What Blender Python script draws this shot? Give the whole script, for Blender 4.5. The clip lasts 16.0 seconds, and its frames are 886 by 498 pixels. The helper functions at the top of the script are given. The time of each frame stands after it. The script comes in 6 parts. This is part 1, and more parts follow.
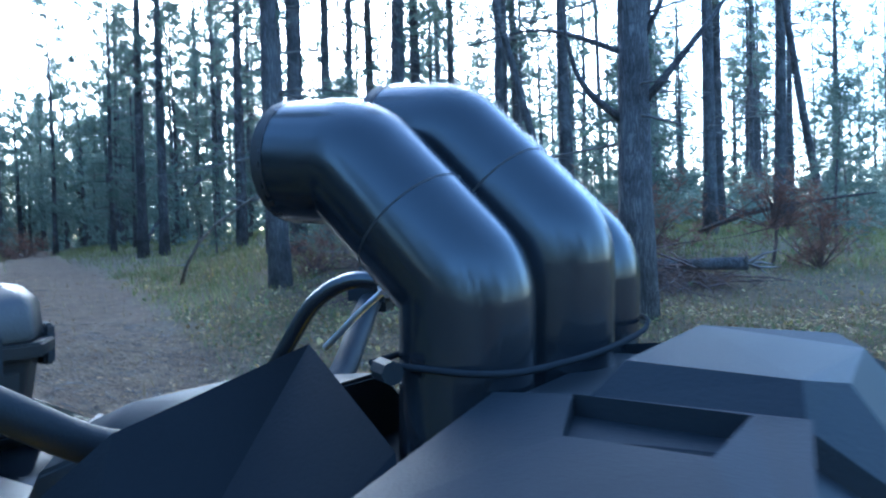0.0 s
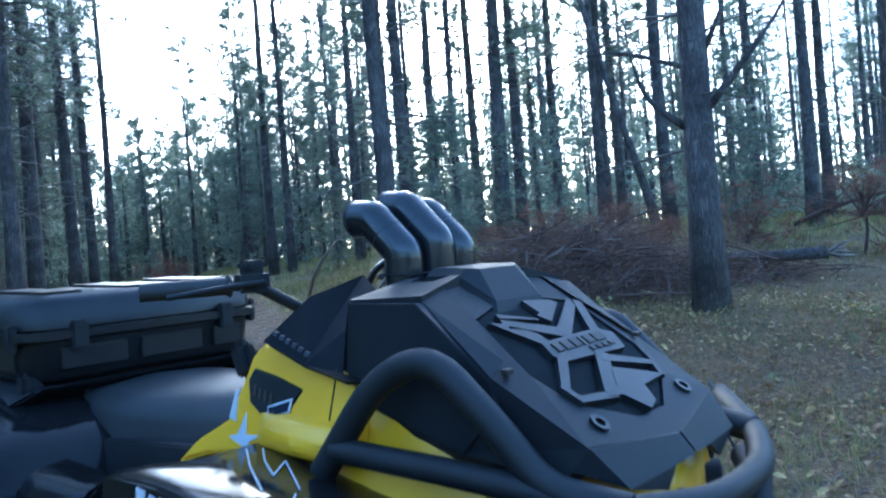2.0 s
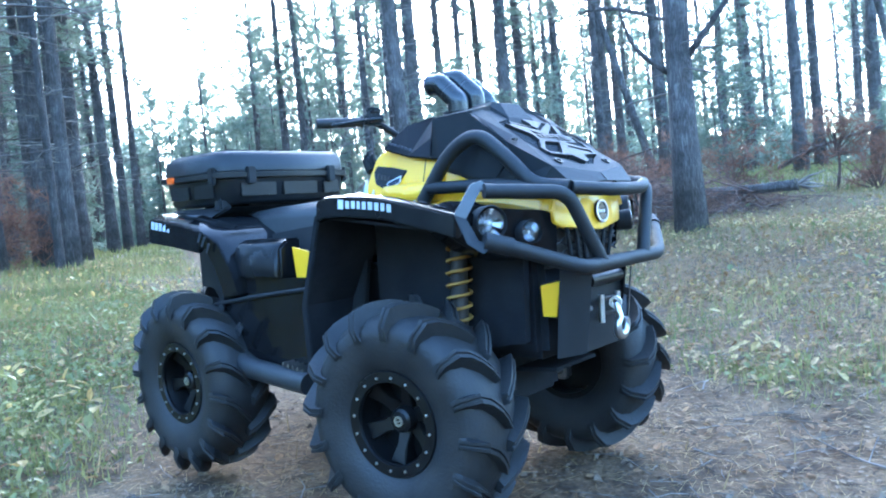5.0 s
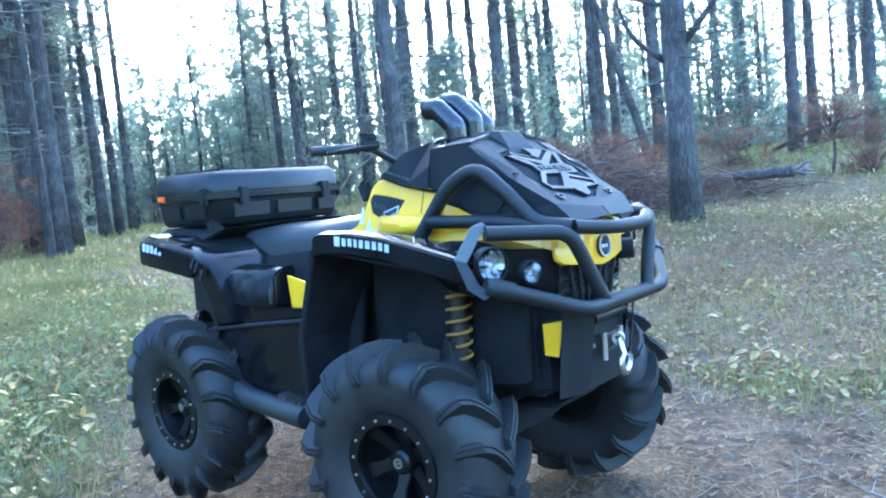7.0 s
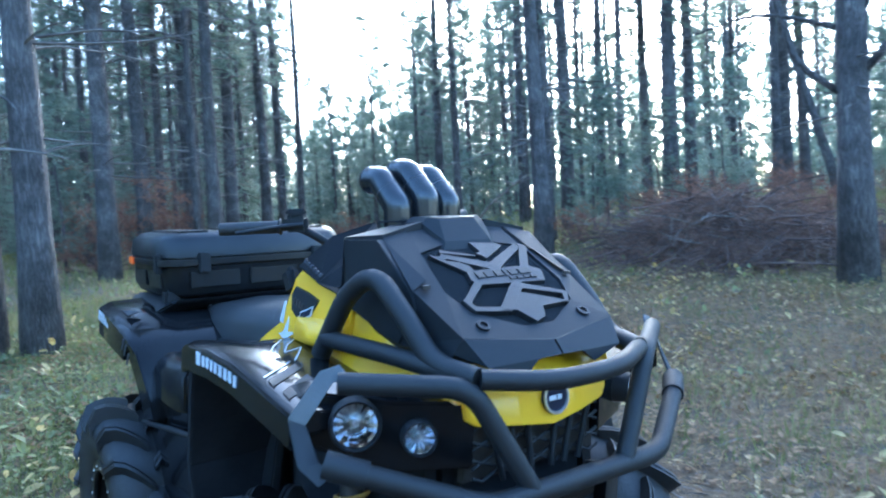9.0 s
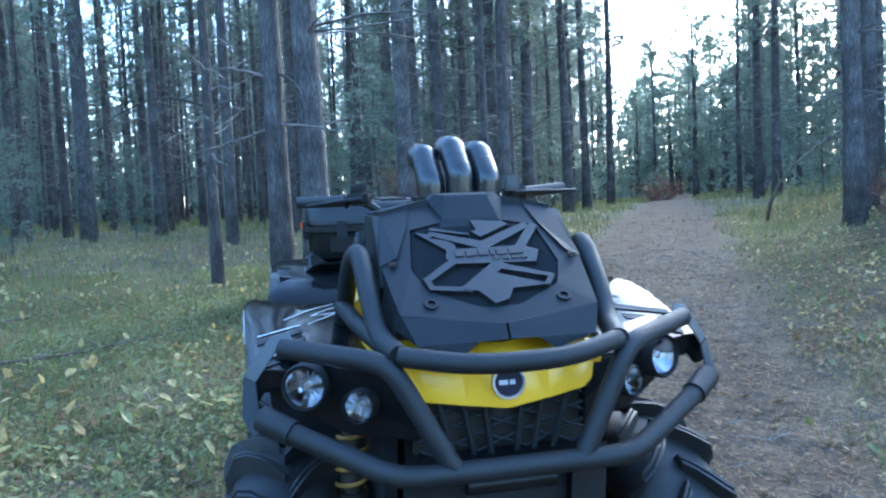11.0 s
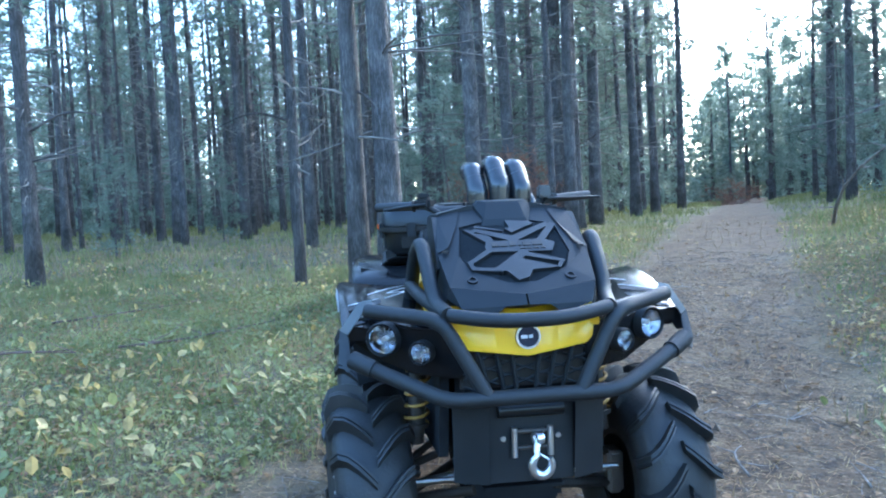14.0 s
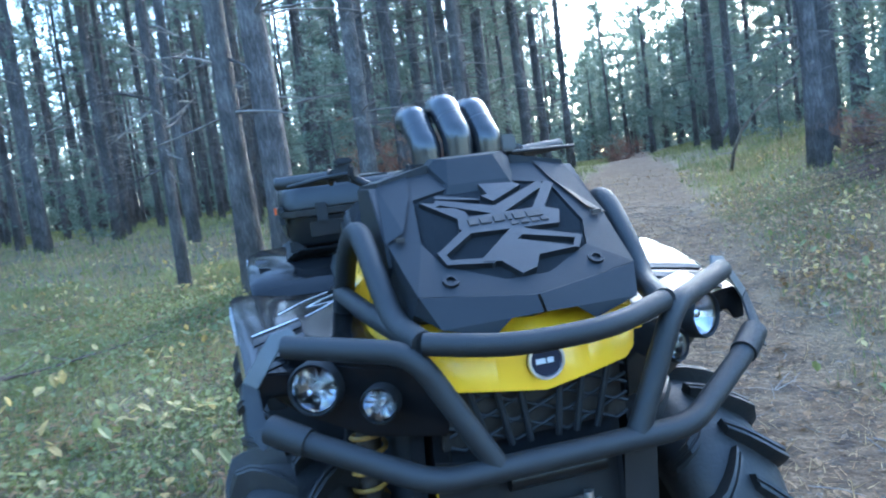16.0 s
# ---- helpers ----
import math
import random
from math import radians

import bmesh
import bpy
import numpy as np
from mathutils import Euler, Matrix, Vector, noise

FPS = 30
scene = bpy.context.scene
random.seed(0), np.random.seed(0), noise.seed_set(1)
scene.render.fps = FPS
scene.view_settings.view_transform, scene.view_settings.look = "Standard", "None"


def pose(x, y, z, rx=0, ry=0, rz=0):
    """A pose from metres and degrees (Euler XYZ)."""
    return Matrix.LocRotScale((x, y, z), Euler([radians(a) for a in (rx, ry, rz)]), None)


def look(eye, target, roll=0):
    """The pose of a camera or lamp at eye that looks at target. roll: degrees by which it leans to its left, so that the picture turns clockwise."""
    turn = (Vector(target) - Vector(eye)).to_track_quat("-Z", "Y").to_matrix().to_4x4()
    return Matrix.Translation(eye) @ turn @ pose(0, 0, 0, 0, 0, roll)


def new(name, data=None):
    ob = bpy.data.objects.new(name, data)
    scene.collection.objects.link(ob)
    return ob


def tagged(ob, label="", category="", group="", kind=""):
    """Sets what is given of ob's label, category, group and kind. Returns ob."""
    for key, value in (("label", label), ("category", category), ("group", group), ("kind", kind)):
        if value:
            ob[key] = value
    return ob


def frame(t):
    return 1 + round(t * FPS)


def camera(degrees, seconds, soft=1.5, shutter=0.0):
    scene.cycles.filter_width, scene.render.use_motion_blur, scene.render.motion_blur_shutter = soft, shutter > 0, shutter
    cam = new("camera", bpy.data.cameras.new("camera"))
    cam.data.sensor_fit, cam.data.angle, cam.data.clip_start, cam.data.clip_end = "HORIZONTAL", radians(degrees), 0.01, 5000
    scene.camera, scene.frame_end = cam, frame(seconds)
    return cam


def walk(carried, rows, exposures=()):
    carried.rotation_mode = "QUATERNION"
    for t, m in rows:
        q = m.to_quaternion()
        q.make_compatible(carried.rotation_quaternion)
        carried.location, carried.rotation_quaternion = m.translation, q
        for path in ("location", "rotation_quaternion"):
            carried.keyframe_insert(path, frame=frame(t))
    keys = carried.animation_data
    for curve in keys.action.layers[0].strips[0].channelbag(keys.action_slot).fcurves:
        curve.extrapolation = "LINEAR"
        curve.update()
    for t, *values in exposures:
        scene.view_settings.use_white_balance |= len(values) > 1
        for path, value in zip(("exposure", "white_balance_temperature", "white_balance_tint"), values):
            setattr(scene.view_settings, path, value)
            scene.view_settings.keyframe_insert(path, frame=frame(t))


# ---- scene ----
cam = camera(60.31, 16.0, soft=2.0, shutter=0.4)
# seconds, eye x y z, Euler angles in degrees
PATH = [
    (0, -0.425, -0.834, 1.481, 89.03, 1.61, -58.22),
    (0.5, -0.548, -0.983, 1.493, 91.12, 4.80, -56.19),
    (1, -0.795, -1.178, 1.500, 91.64, 4.27, -56.92),
    (1.5, -0.987, -1.437, 1.472, 92.19, 4.81, -52.57),
    (2, -1.160, -1.668, 1.451, 90.14, 4.49, -49.51),
    (2.5, -1.417, -1.877, 1.408, 89.77, 3.60, -49.62),
    (3, -1.606, -2.074, 1.401, 89.94, 3.29, -47.89),
    (3.5, -1.774, -2.297, 1.365, 85.75, 3.90, -45.87),
    (4, -1.964, -2.368, 1.346, 85.21, 4.69, -48.94),
    (4.5, -2.161, -2.340, 1.254, 84.91, 6.31, -49.88),
    (5, -2.244, -2.397, 1.019, 87.89, 5.40, -49.01),
    (7.5, -2.140, -2.345, 1.308, 85.17, 5.89, -49.13),
    (8, -1.832, -2.378, 1.373, 86.37, 5.34, -42.35),
    (8.5, -1.512, -2.387, 1.373, 87.24, 4.55, -40.33),
    (9, -1.168, -2.360, 1.392, 88.28, 2.94, -35.97),
    (9.5, -0.777, -2.347, 1.390, 89.34, 2.46, -26.23),
    (10, -0.448, -2.348, 1.392, 87.27, 1.12, -14.85),
    (12.5, -0.463, -3.368, 1.395, 86.37, 2.99, -9.69),
    (13, -0.475, -3.367, 1.387, 86.48, 3.18, -7.78),
    (13.5, -0.471, -3.366, 1.383, 86.37, 3.16, -6.64),
    (14, -0.479, -3.365, 1.388, 87.16, 2.72, -6.19),
    (14.5, -0.509, -3.284, 1.386, 86.30, 2.39, -6.82),
    (15, -0.591, -3.027, 1.380, 85.35, 2.24, -9.08),
    (15.5, -0.595, -2.784, 1.379, 85.65, 5.14, -11.75),
    (16, -0.509, -2.487, 1.374, 84.60, 7.48, -14.74),
]
EXPOSURE = [(0, 2.7), (0.5, 3.05), (1, 2.78), (2, 2.62), (3, 3.0), (3.5, 3.18), (5, 4.02), (7.5, 4.05), (8.5, 3.58), (9.5, 3.27), (10, 3.24), (12.5, 3.58), (16, 3.64)]
walk(cam, [(t, pose(*p)) for t, *p in PATH], [(t, s, 4520 if t < 1.5 else 4700 if t < 3 else 4900 if t < 11 else 5080, 2) for t, s in EXPOSURE])

# ---- light ----
world = bpy.data.worlds.new("sky")
scene.world = world
world.use_nodes = True
wn, wl = world.node_tree.nodes, world.node_tree.links
sky = wn.new("ShaderNodeTexSky")
sky.sky_type = "NISHITA"
sky.sun_disc = False
sky.sun_elevation, sky.sun_rotation = radians(24), radians(48)
sky.air_density, sky.dust_density, sky.ozone_density = 1.0, 2.0, 2.0
wl.new(sky.outputs[0], wn["Background"].inputs[0])
wn["Background"].inputs[1].default_value = 0.15
sun_lamp = bpy.data.lights.new("sun", "SUN")
sun_lamp.energy, sun_lamp.angle, sun_lamp.color = 0.6, radians(16), (1.0, 0.9, 0.78)
sun = new("sun", sun_lamp)
sun.matrix_world = look((30 * math.sin(radians(48)), 30 * math.cos(radians(48)), 13), (0, 0, 0))


# ---- materials ----
def surf(name, c1, c2, scale=4.0, rough=0.6, metal=0.0, bump=0.15, fine=60.0, coat=0.0, vary=0.0, spec=0.5, grain=0.25, rough2=None, through_light=0.0):
    """A surface of two mixed colours: broad stains, fine grain, relief."""
    m = bpy.data.materials.new(name)
    m.use_nodes = True
    n, l = m.node_tree.nodes, m.node_tree.links
    b = n["Principled BSDF"]
    tc = n.new("ShaderNodeTexCoord")
    big = n.new("ShaderNodeTexNoise")
    big.inputs["Scale"].default_value, big.inputs["Detail"].default_value = scale, 6
    small = n.new("ShaderNodeTexNoise")
    small.inputs["Scale"].default_value, small.inputs["Detail"].default_value = fine, 4
    for tex in (big, small):
        l.new(tc.outputs["Object"], tex.inputs["Vector"])
    ramp = n.new("ShaderNodeMapRange")
    ramp.inputs["From Min"].default_value, ramp.inputs["From Max"].default_value = 0.35, 0.65
    l.new(big.outputs[0], ramp.inputs["Value"])
    add = n.new("ShaderNodeMath")
    add.operation = "MULTIPLY_ADD"
    l.new(small.outputs[0], add.inputs[0])
    add.inputs[1].default_value = grain * 2
    off = n.new("ShaderNodeMath")
    off.operation = "SUBTRACT"
    l.new(ramp.outputs[0], off.inputs[0])
    off.inputs[1].default_value = grain
    l.new(off.outputs[0], add.inputs[2])
    mix = n.new("ShaderNodeMix")
    mix.data_type = "RGBA"
    mix.inputs["A"].default_value, mix.inputs["B"].default_value = (*c1, 1), (*c2, 1)
    mix.clamp_factor = True
    l.new(add.outputs[0], mix.inputs["Factor"])
    col = mix.outputs["Result"]
    if vary:
        info = n.new("ShaderNodeObjectInfo")
        geo = n.new("ShaderNodeNewGeometry")
        both = n.new("ShaderNodeMath")
        both.operation = "ADD"
        l.new(info.outputs["Random"], both.inputs[0])
        l.new(geo.outputs["Random Per Island"], both.inputs[1])
        rng = n.new("ShaderNodeMapRange")
        rng.inputs["From Max"].default_value = 2.0
        rng.inputs["To Min"].default_value, rng.inputs["To Max"].default_value = 1 - vary, 1 + vary
        l.new(both.outputs[0], rng.inputs["Value"])
        hsv = n.new("ShaderNodeHueSaturation")
        l.new(rng.outputs[0], hsv.inputs["Value"])
        l.new(col, hsv.inputs["Color"])
        col = hsv.outputs[0]
    l.new(col, b.inputs["Base Color"])
    rr = n.new("ShaderNodeMapRange")
    rr.inputs["To Min"].default_value, rr.inputs["To Max"].default_value = rough, rough if rough2 is None else rough2
    l.new(big.outputs[0], rr.inputs["Value"])
    l.new(rr.outputs[0], b.inputs["Roughness"])
    b.inputs["Metallic"].default_value = metal
    b.inputs["Specular IOR Level"].default_value = spec
    b.inputs["Coat Weight"].default_value = coat
    b.inputs["Coat Roughness"].default_value = 0.08
    if through_light:
        tl = n.new("ShaderNodeBsdfTranslucent")
        l.new(col, tl.inputs["Color"])
        ms = n.new("ShaderNodeMixShader")
        ms.inputs[0].default_value = through_light
        l.new(b.outputs[0], ms.inputs[1])
        l.new(tl.outputs[0], ms.inputs[2])
        l.new(ms.outputs[0], n["Material Output"].inputs[0])
    if bump:
        bp = n.new("ShaderNodeBump")
        bp.inputs["Strength"].default_value, bp.inputs["Distance"].default_value = bump, 0.01
        l.new(small.outputs[0], bp.inputs["Height"])
        l.new(bp.outputs[0], b.inputs["Normal"])
    return m


def bark_surface():
    """Furrowed pine bark: tall plates between dark cracks."""
    m = surf("pine bark", (0.082, 0.071, 0.065), (0.195, 0.174, 0.161), 3, 0.88, bump=0, fine=30, vary=0.22, grain=0.4)
    n, l = m.node_tree.nodes, m.node_tree.links
    b = n["Principled BSDF"]
    tc = n.new("ShaderNodeTexCoord")
    mp = n.new("ShaderNodeMapping")
    mp.inputs["Scale"].default_value = (1, 1, 0.12)
    l.new(tc.outputs["Object"], mp.inputs["Vector"])
    warp = n.new("ShaderNodeTexNoise")
    warp.inputs["Scale"].default_value = 11
    warp.inputs["Detail"].default_value = 6
    l.new(mp.outputs[0], warp.inputs["Vector"])
    mv = n.new("ShaderNodeMix")
    mv.data_type = "RGBA"
    mv.inputs["Factor"].default_value = 0.26
    l.new(mp.outputs[0], mv.inputs["A"])
    l.new(warp.outputs["Color"], mv.inputs["B"])
    vo = n.new("ShaderNodeTexVoronoi")
    vo.feature = "DISTANCE_TO_EDGE"
    vo.inputs["Scale"].default_value = 34
    l.new(mv.outputs["Result"], vo.inputs["Vector"])
    crack = n.new("ShaderNodeMapRange")
    crack.inputs["From Max"].default_value = 0.3
    crack.inputs["To Min"].default_value = 0.42
    l.new(vo.outputs["Distance"], crack.inputs["Value"])
    old = b.inputs["Base Color"].links[0].from_socket
    mul = n.new("ShaderNodeMix")
    mul.data_type, mul.blend_type = "RGBA", "MULTIPLY"
    mul.inputs["Factor"].default_value = 1.0
    l.new(old, mul.inputs["A"])
    l.new(crack.outputs[0], mul.inputs["B"])
    l.new(mul.outputs["Result"], b.inputs["Base Color"])
    bp = n.new("ShaderNodeBump")
    bp.inputs["Strength"].default_value, bp.inputs["Distance"].default_value = 1.0, 0.02
    l.new(crack.outputs[0], bp.inputs["Height"])
    l.new(bp.outputs[0], b.inputs["Normal"])
    return m


M_rubber = surf("tyre rubber", (0.0105, 0.0105, 0.011), (0.0235, 0.0222, 0.0212), 6, 0.5, bump=0.2, fine=90, rough2=0.68)
M_matte = surf("textured black plastic", (0.0105, 0.011, 0.012), (0.018, 0.0187, 0.02), 5, 0.5, bump=0.06, spec=0.28, fine=400, rough2=0.62)
M_cover = surf("powder coated cover", (0.0105, 0.0118, 0.0138), (0.016, 0.0176, 0.02), 5, 0.5, bump=0.08, spec=0.24, fine=500, rough2=0.62)
M_shield = surf("dull black shield plastic", (0.0065, 0.0068, 0.0075), (0.0105, 0.011, 0.012), 6, 0.5, bump=0.06, spec=0.12, fine=350, rough2=0.62)
M_emblem = surf("satin grey emblem plate", (0.0125, 0.0132, 0.0146), (0.0185, 0.0194, 0.021), 8, 0.45, bump=0.1, fine=300, spec=0.36)
M_tube = surf("powder coated steel tube", (0.0085, 0.009, 0.0098), (0.014, 0.0146, 0.0156), 6, 0.5, bump=0.2, fine=420, rough2=0.62, spec=0.42)
M_pipe = surf("glossy black drain pipe", (0.0095, 0.0102, 0.0118), (0.016, 0.017, 0.019), 6, 0.13, bump=0.02, fine=120, rough2=0.24, coat=0.25)
M_gloss = surf("gloss black bodywork", (0.006, 0.006, 0.0066), (0.012, 0.012, 0.0125), 5, 0.07, bump=0.0, coat=0.0, spec=0.2, rough2=0.16)
M_yellow = surf("yellow bodywork", (0.8, 0.44, 0.008), (0.87, 0.5, 0.012), 4, 0.25, bump=0.02, coat=0.3, grain=0.1, rough2=0.4)
M_yellowspring = surf("dusty yellow spring", (0.22, 0.12, 0.02), (0.34, 0.2, 0.04), 9, 0.5, bump=0.1)
M_seat = surf("seat vinyl", (0.022, 0.0228, 0.0242), (0.036, 0.0372, 0.039), 5, 0.38, bump=0.25, fine=260, rough2=0.48)
# flat black that builds the shade into chassis, arches and recess floors
M_liner = surf("shade-dark flat black", (0.015, 0.0155, 0.017), (0.024, 0.0245, 0.026), 6, 0.95, bump=0.1, spec=0.08)
M_box = surf("satin black plastic", (0.008, 0.0083, 0.009), (0.0135, 0.014, 0.015), 5, 0.27, bump=0.1, fine=300, rough2=0.42, spec=0.36)
M_dark = surf("dirty black chassis", (0.014, 0.0115, 0.0095), (0.036, 0.027, 0.02), 6, 0.6, bump=0.2, fine=60)
M_rim = surf("satin black alloy", (0.004, 0.004, 0.0043), (0.008, 0.0078, 0.008), 6, 0.35, metal=0.0, spec=0.3, bump=0.03)
M_chrome = surf("bright zinc steel", (0.62, 0.63, 0.65), (0.75, 0.76, 0.78), 8, 0.22, metal=1.0, bump=0.03, rough2=0.4)
M_steel = surf("worn steel", (0.3, 0.3, 0.3), (0.42, 0.4, 0.38), 8, 0.4, metal=1.0, bump=0.1)
M_white = surf("white decal", (0.5, 0.51, 0.53), (0.62, 0.63, 0.65), 8, 0.35, bump=0)
M_greydecal = surf("grey decal", (0.03, 0.031, 0.034), (0.06, 0.062, 0.067), 14, 0.45, bump=0, spec=0.12)
M_amber = surf("orange reflector", (0.85, 0.14, 0.02), (0.9, 0.2, 0.03), 30, 0.25, bump=0.1, fine=200)
M_earplate = surf("bracket and reservoir grey", (0.06, 0.06, 0.06), (0.085, 0.085, 0.083), 8, 0.4, bump=0.1, fine=200)
M_blue = surf("dark blue badge", (0.01, 0.015, 0.03), (0.015, 0.02, 0.04), 8, 0.2, bump=0)
M_lens = bpy.data.materials.new("clear lens")
M_lens.use_nodes = True
_b = M_lens.node_tree.nodes["Principled BSDF"]
_b.inputs["Transmission Weight"].default_value, _b.inputs["Roughness"].default_value, _b.inputs["IOR"].default_value = 1.0, 0.02, 1.2
M_mirror = surf("lamp reflector", (0.38, 0.38, 0.4), (0.66, 0.66, 0.68), 60, 0.08, metal=1.0, bump=0.05, fine=45)
M_bark = bark_surface()
M_deadwood = surf("dead grey wood", (0.1, 0.083, 0.07), (0.23, 0.197, 0.165), 6, 0.85, bump=0.5, fine=60, vary=0.35)
M_needle = surf("pine needles", (0.12, 0.155, 0.115), (0.235, 0.27, 0.205), 1.5, 0.6, bump=0, vary=0.35, fine=9, through_light=0.5)
M_rust = surf("dead rusty needles", (0.16, 0.083, 0.055), (0.27, 0.152, 0.102), 2, 0.75, bump=0, vary=0.35, through_light=0.45)
M_grass = surf("grass blades", (0.115, 0.135, 0.045), (0.25, 0.24, 0.09), 0.9, 0.6, bump=0, vary=0.4, fine=5, through_light=0.45)
M_drygrass = surf("dry grass", (0.26, 0.175, 0.078), (0.39, 0.285, 0.138), 0.9, 0.7, bump=0, vary=0.35, fine=5, through_light=0.45)
M_leaf = surf("green leaves", (0.12, 0.14, 0.05), (0.25, 0.25, 0.095), 1.2, 0.5, bump=0, vary=0.4, fine=8, through_light=0.45)
M_leafy = surf("yellow leaves", (0.4, 0.28, 0.085), (0.62, 0.49, 0.21), 1.2, 0.55, bump=0, vary=0.45, fine=8, through_light=0.45)
M_tan = surf("curled tan leaves", (0.17, 0.097, 0.042), (0.58, 0.42, 0.2), 1.6, 0.65, bump=0, vary=0.55, fine=9, through_light=0.35)
M_litter = surf("fallen brown leaves", (0.19, 0.105, 0.047), (0.37, 0.235, 0.12), 1.2, 0.7, bump=0, vary=0.4, fine=8, through_light=0.45)


# ---- mesh helpers ----
def mesh_from(verts, faces, name="m", smooth=False):
    me = bpy.data.meshes.new(name)
    me.from_pydata([tuple(v) for v in verts], [], [tuple(q) for q in faces])
    me.validate()
    if smooth:
        me.polygons.foreach_set("use_smooth", [True] * len(me.polygons))
    me.update()
    return me


def part(name, data, material, parent=None, label="", place=None):
    """Links a bmesh or mesh as one object under a thing."""
    if isinstance(data, bmesh.types.BMesh):
        me = bpy.data.meshes.new(name)
        data.to_mesh(me)
        data.free()
        data = me
    if not data.materials:
        data.materials.append(material)
    ob = new(name, data)
    if parent is not None:
        ob.parent = parent
    if place is not None:
        ob.matrix_basis = place
    if label:
        tagged(ob, label)
    return ob


def auto_smooth(bm, deg=35):
    for e in bm.edges:
        if len(e.link_faces) == 2 and e.calc_face_angle(0) > radians(deg):
            e.smooth = False
    for q in bm.faces:
        q.smooth = True
    return bm


def solid(verts, faces, bevel=0.0, seg=2):
    """A closed solid of flat faces with bevelled edges."""
    bm = bmesh.new()
    vs = [bm.verts.new(v) for v in verts]
    for q in faces:
        bm.faces.new([vs[i] for i in q])
    bmesh.ops.recalc_face_normals(bm, faces=bm.faces[:])
    if bevel:
        bmesh.ops.bevel(bm, geom=bm.edges[:], offset=bevel, segments=seg, affect="EDGES", clamp_overlap=True)
        auto_smooth(bm, 50)
    return bm


def loft(rings, bevel=0.0, cap=True, seg=2, smooth=None):
    """A solid through rings of as many points each."""
    k = len(rings[0])
    verts = [p for r in rings for p in r]
    faces = []
    for i in range(len(rings) - 1):
        for j in range(k):
            faces.append((i * k + j, i * k + (j + 1) % k, (i + 1) * k + (j + 1) % k, (i + 1) * k + j))
    if cap:
        faces += [tuple(range(k)), tuple((len(rings) - 1) * k + j for j in range(k))]
    bm = solid(verts, faces, bevel, seg)
    if smooth:
        auto_smooth(bm, smooth)
    return bm


def slab(pts, depth, bevel=0.0):
    """A flat outline, thickened by the vector depth."""
    d = Vector(depth)
    return loft([pts, [Vector(p) + d for p in pts]], bevel)


def box(cx, cy, cz, sx, sy, sz, bevel=0.004, seg=2):
    x, y, z = sx / 2, sy / 2, sz / 2
    lo = [(cx - x, cy - y, cz - z), (cx + x, cy - y, cz - z), (cx + x, cy + y, cz - z), (cx - x, cy + y, cz - z)]
    return slab(lo, (0, 0, sz), bevel) if bevel else slab(lo, (0, 0, sz))


def fillet(pts, r=0.04, k=5):
    """Rounds the corners of a line of points."""
    pts = [Vector(p) for p in pts]
    res = [pts[0]]
    for a, b, c in zip(pts, pts[1:], pts[2:]):
        u, v = (a - b), (c - b)
        d = min(r, u.length * 0.49, v.length * 0.49)
        p, q = b + u.normalized() * d, b + v.normalized() * d
        for i in range(k + 1):
            s = i / k
            res.append((1 - s) ** 2 * p + 2 * s * (1 - s) * b + s * s * q)
    return res + [pts[-1]]


def sweep(pts, r, n=12, cap=True):
    """A tube along a line; r is a number or one radius a point. Gives verts and faces."""
    pts = [Vector(p) for p in pts]
    rs = r if isinstance(r, (list, tuple)) else [r] * len(pts)
    tan = [(pts[min(i + 1, len(pts) - 1)] - pts[max(i - 1, 0)]).normalized() for i in range(len(pts))]
    up = Vector((0, 0, 1)) if abs(tan[0].z) < 0.9 else Vector((1, 0, 0))
    nrm = tan[0].cross(up).normalized()
    verts, faces = [], []
    for p, t, q in zip(pts, tan, rs):
        nrm = (nrm - t * nrm.dot(t)).normalized()
        bi = t.cross(nrm)
        for j in range(n):
            a = math.tau * j / n
            verts.append(p + (nrm * math.cos(a) + bi * math.sin(a)) * q)
    for i in range(len(pts) - 1):
        for j in range(n):
            faces.append((i * n + j, i * n + (j + 1) % n, (i + 1) * n + (j + 1) % n, (i + 1) * n + j))
    if cap:
        faces += [tuple(reversed(range(n))), tuple((len(pts) - 1) * n + j for j in range(n))]
    return verts, faces


def tube(pts, r, round_r=0.05, n=14, cap=True):
    v, q = sweep(fillet(pts, round_r) if round_r else pts, r, n, cap)
    bm = solid(v, q)
    return auto_smooth(bm, 50)


def join(*bms):
    """Several bmeshes in one."""
    res = bmesh.new()
    for b in bms:
        me = bpy.data.meshes.new("tmp")
        b.to_mesh(me)
        b.free()
        res.from_mesh(me)
        bpy.data.meshes.remove(me)
    return res


def moved(bm, m):
    bm.transform(m)
    return bm


def revolve(profile, n=48, axis="x", smooth=40):
    """A ring profile of (along, radius) turned about an axis, closed on itself."""
    verts, faces = [], []
    k = len(profile)
    for i in range(n):
        a = math.tau * i / n
        c, s = math.cos(a), math.sin(a)
        for u, r in profile:
            verts.append({"x": (u, r * c, r * s), "y": (r * c, u, r * s), "z": (r * c, r * s, u)}[axis])
    for i in range(n):
        for j in range(k - 1):
            faces.append((i * k + j, i * k + j + 1, ((i + 1) % n) * k + j + 1, ((i + 1) % n) * k + j))
    bm = solid(verts, faces)
    bmesh.ops.remove_doubles(bm, verts=bm.verts[:], dist=1e-5)
    return auto_smooth(bm, smooth)


# ---- ground ----
def soft(v):
    return math.log1p(math.exp(-abs(v) * 3)) / 3 + max(v, 0)


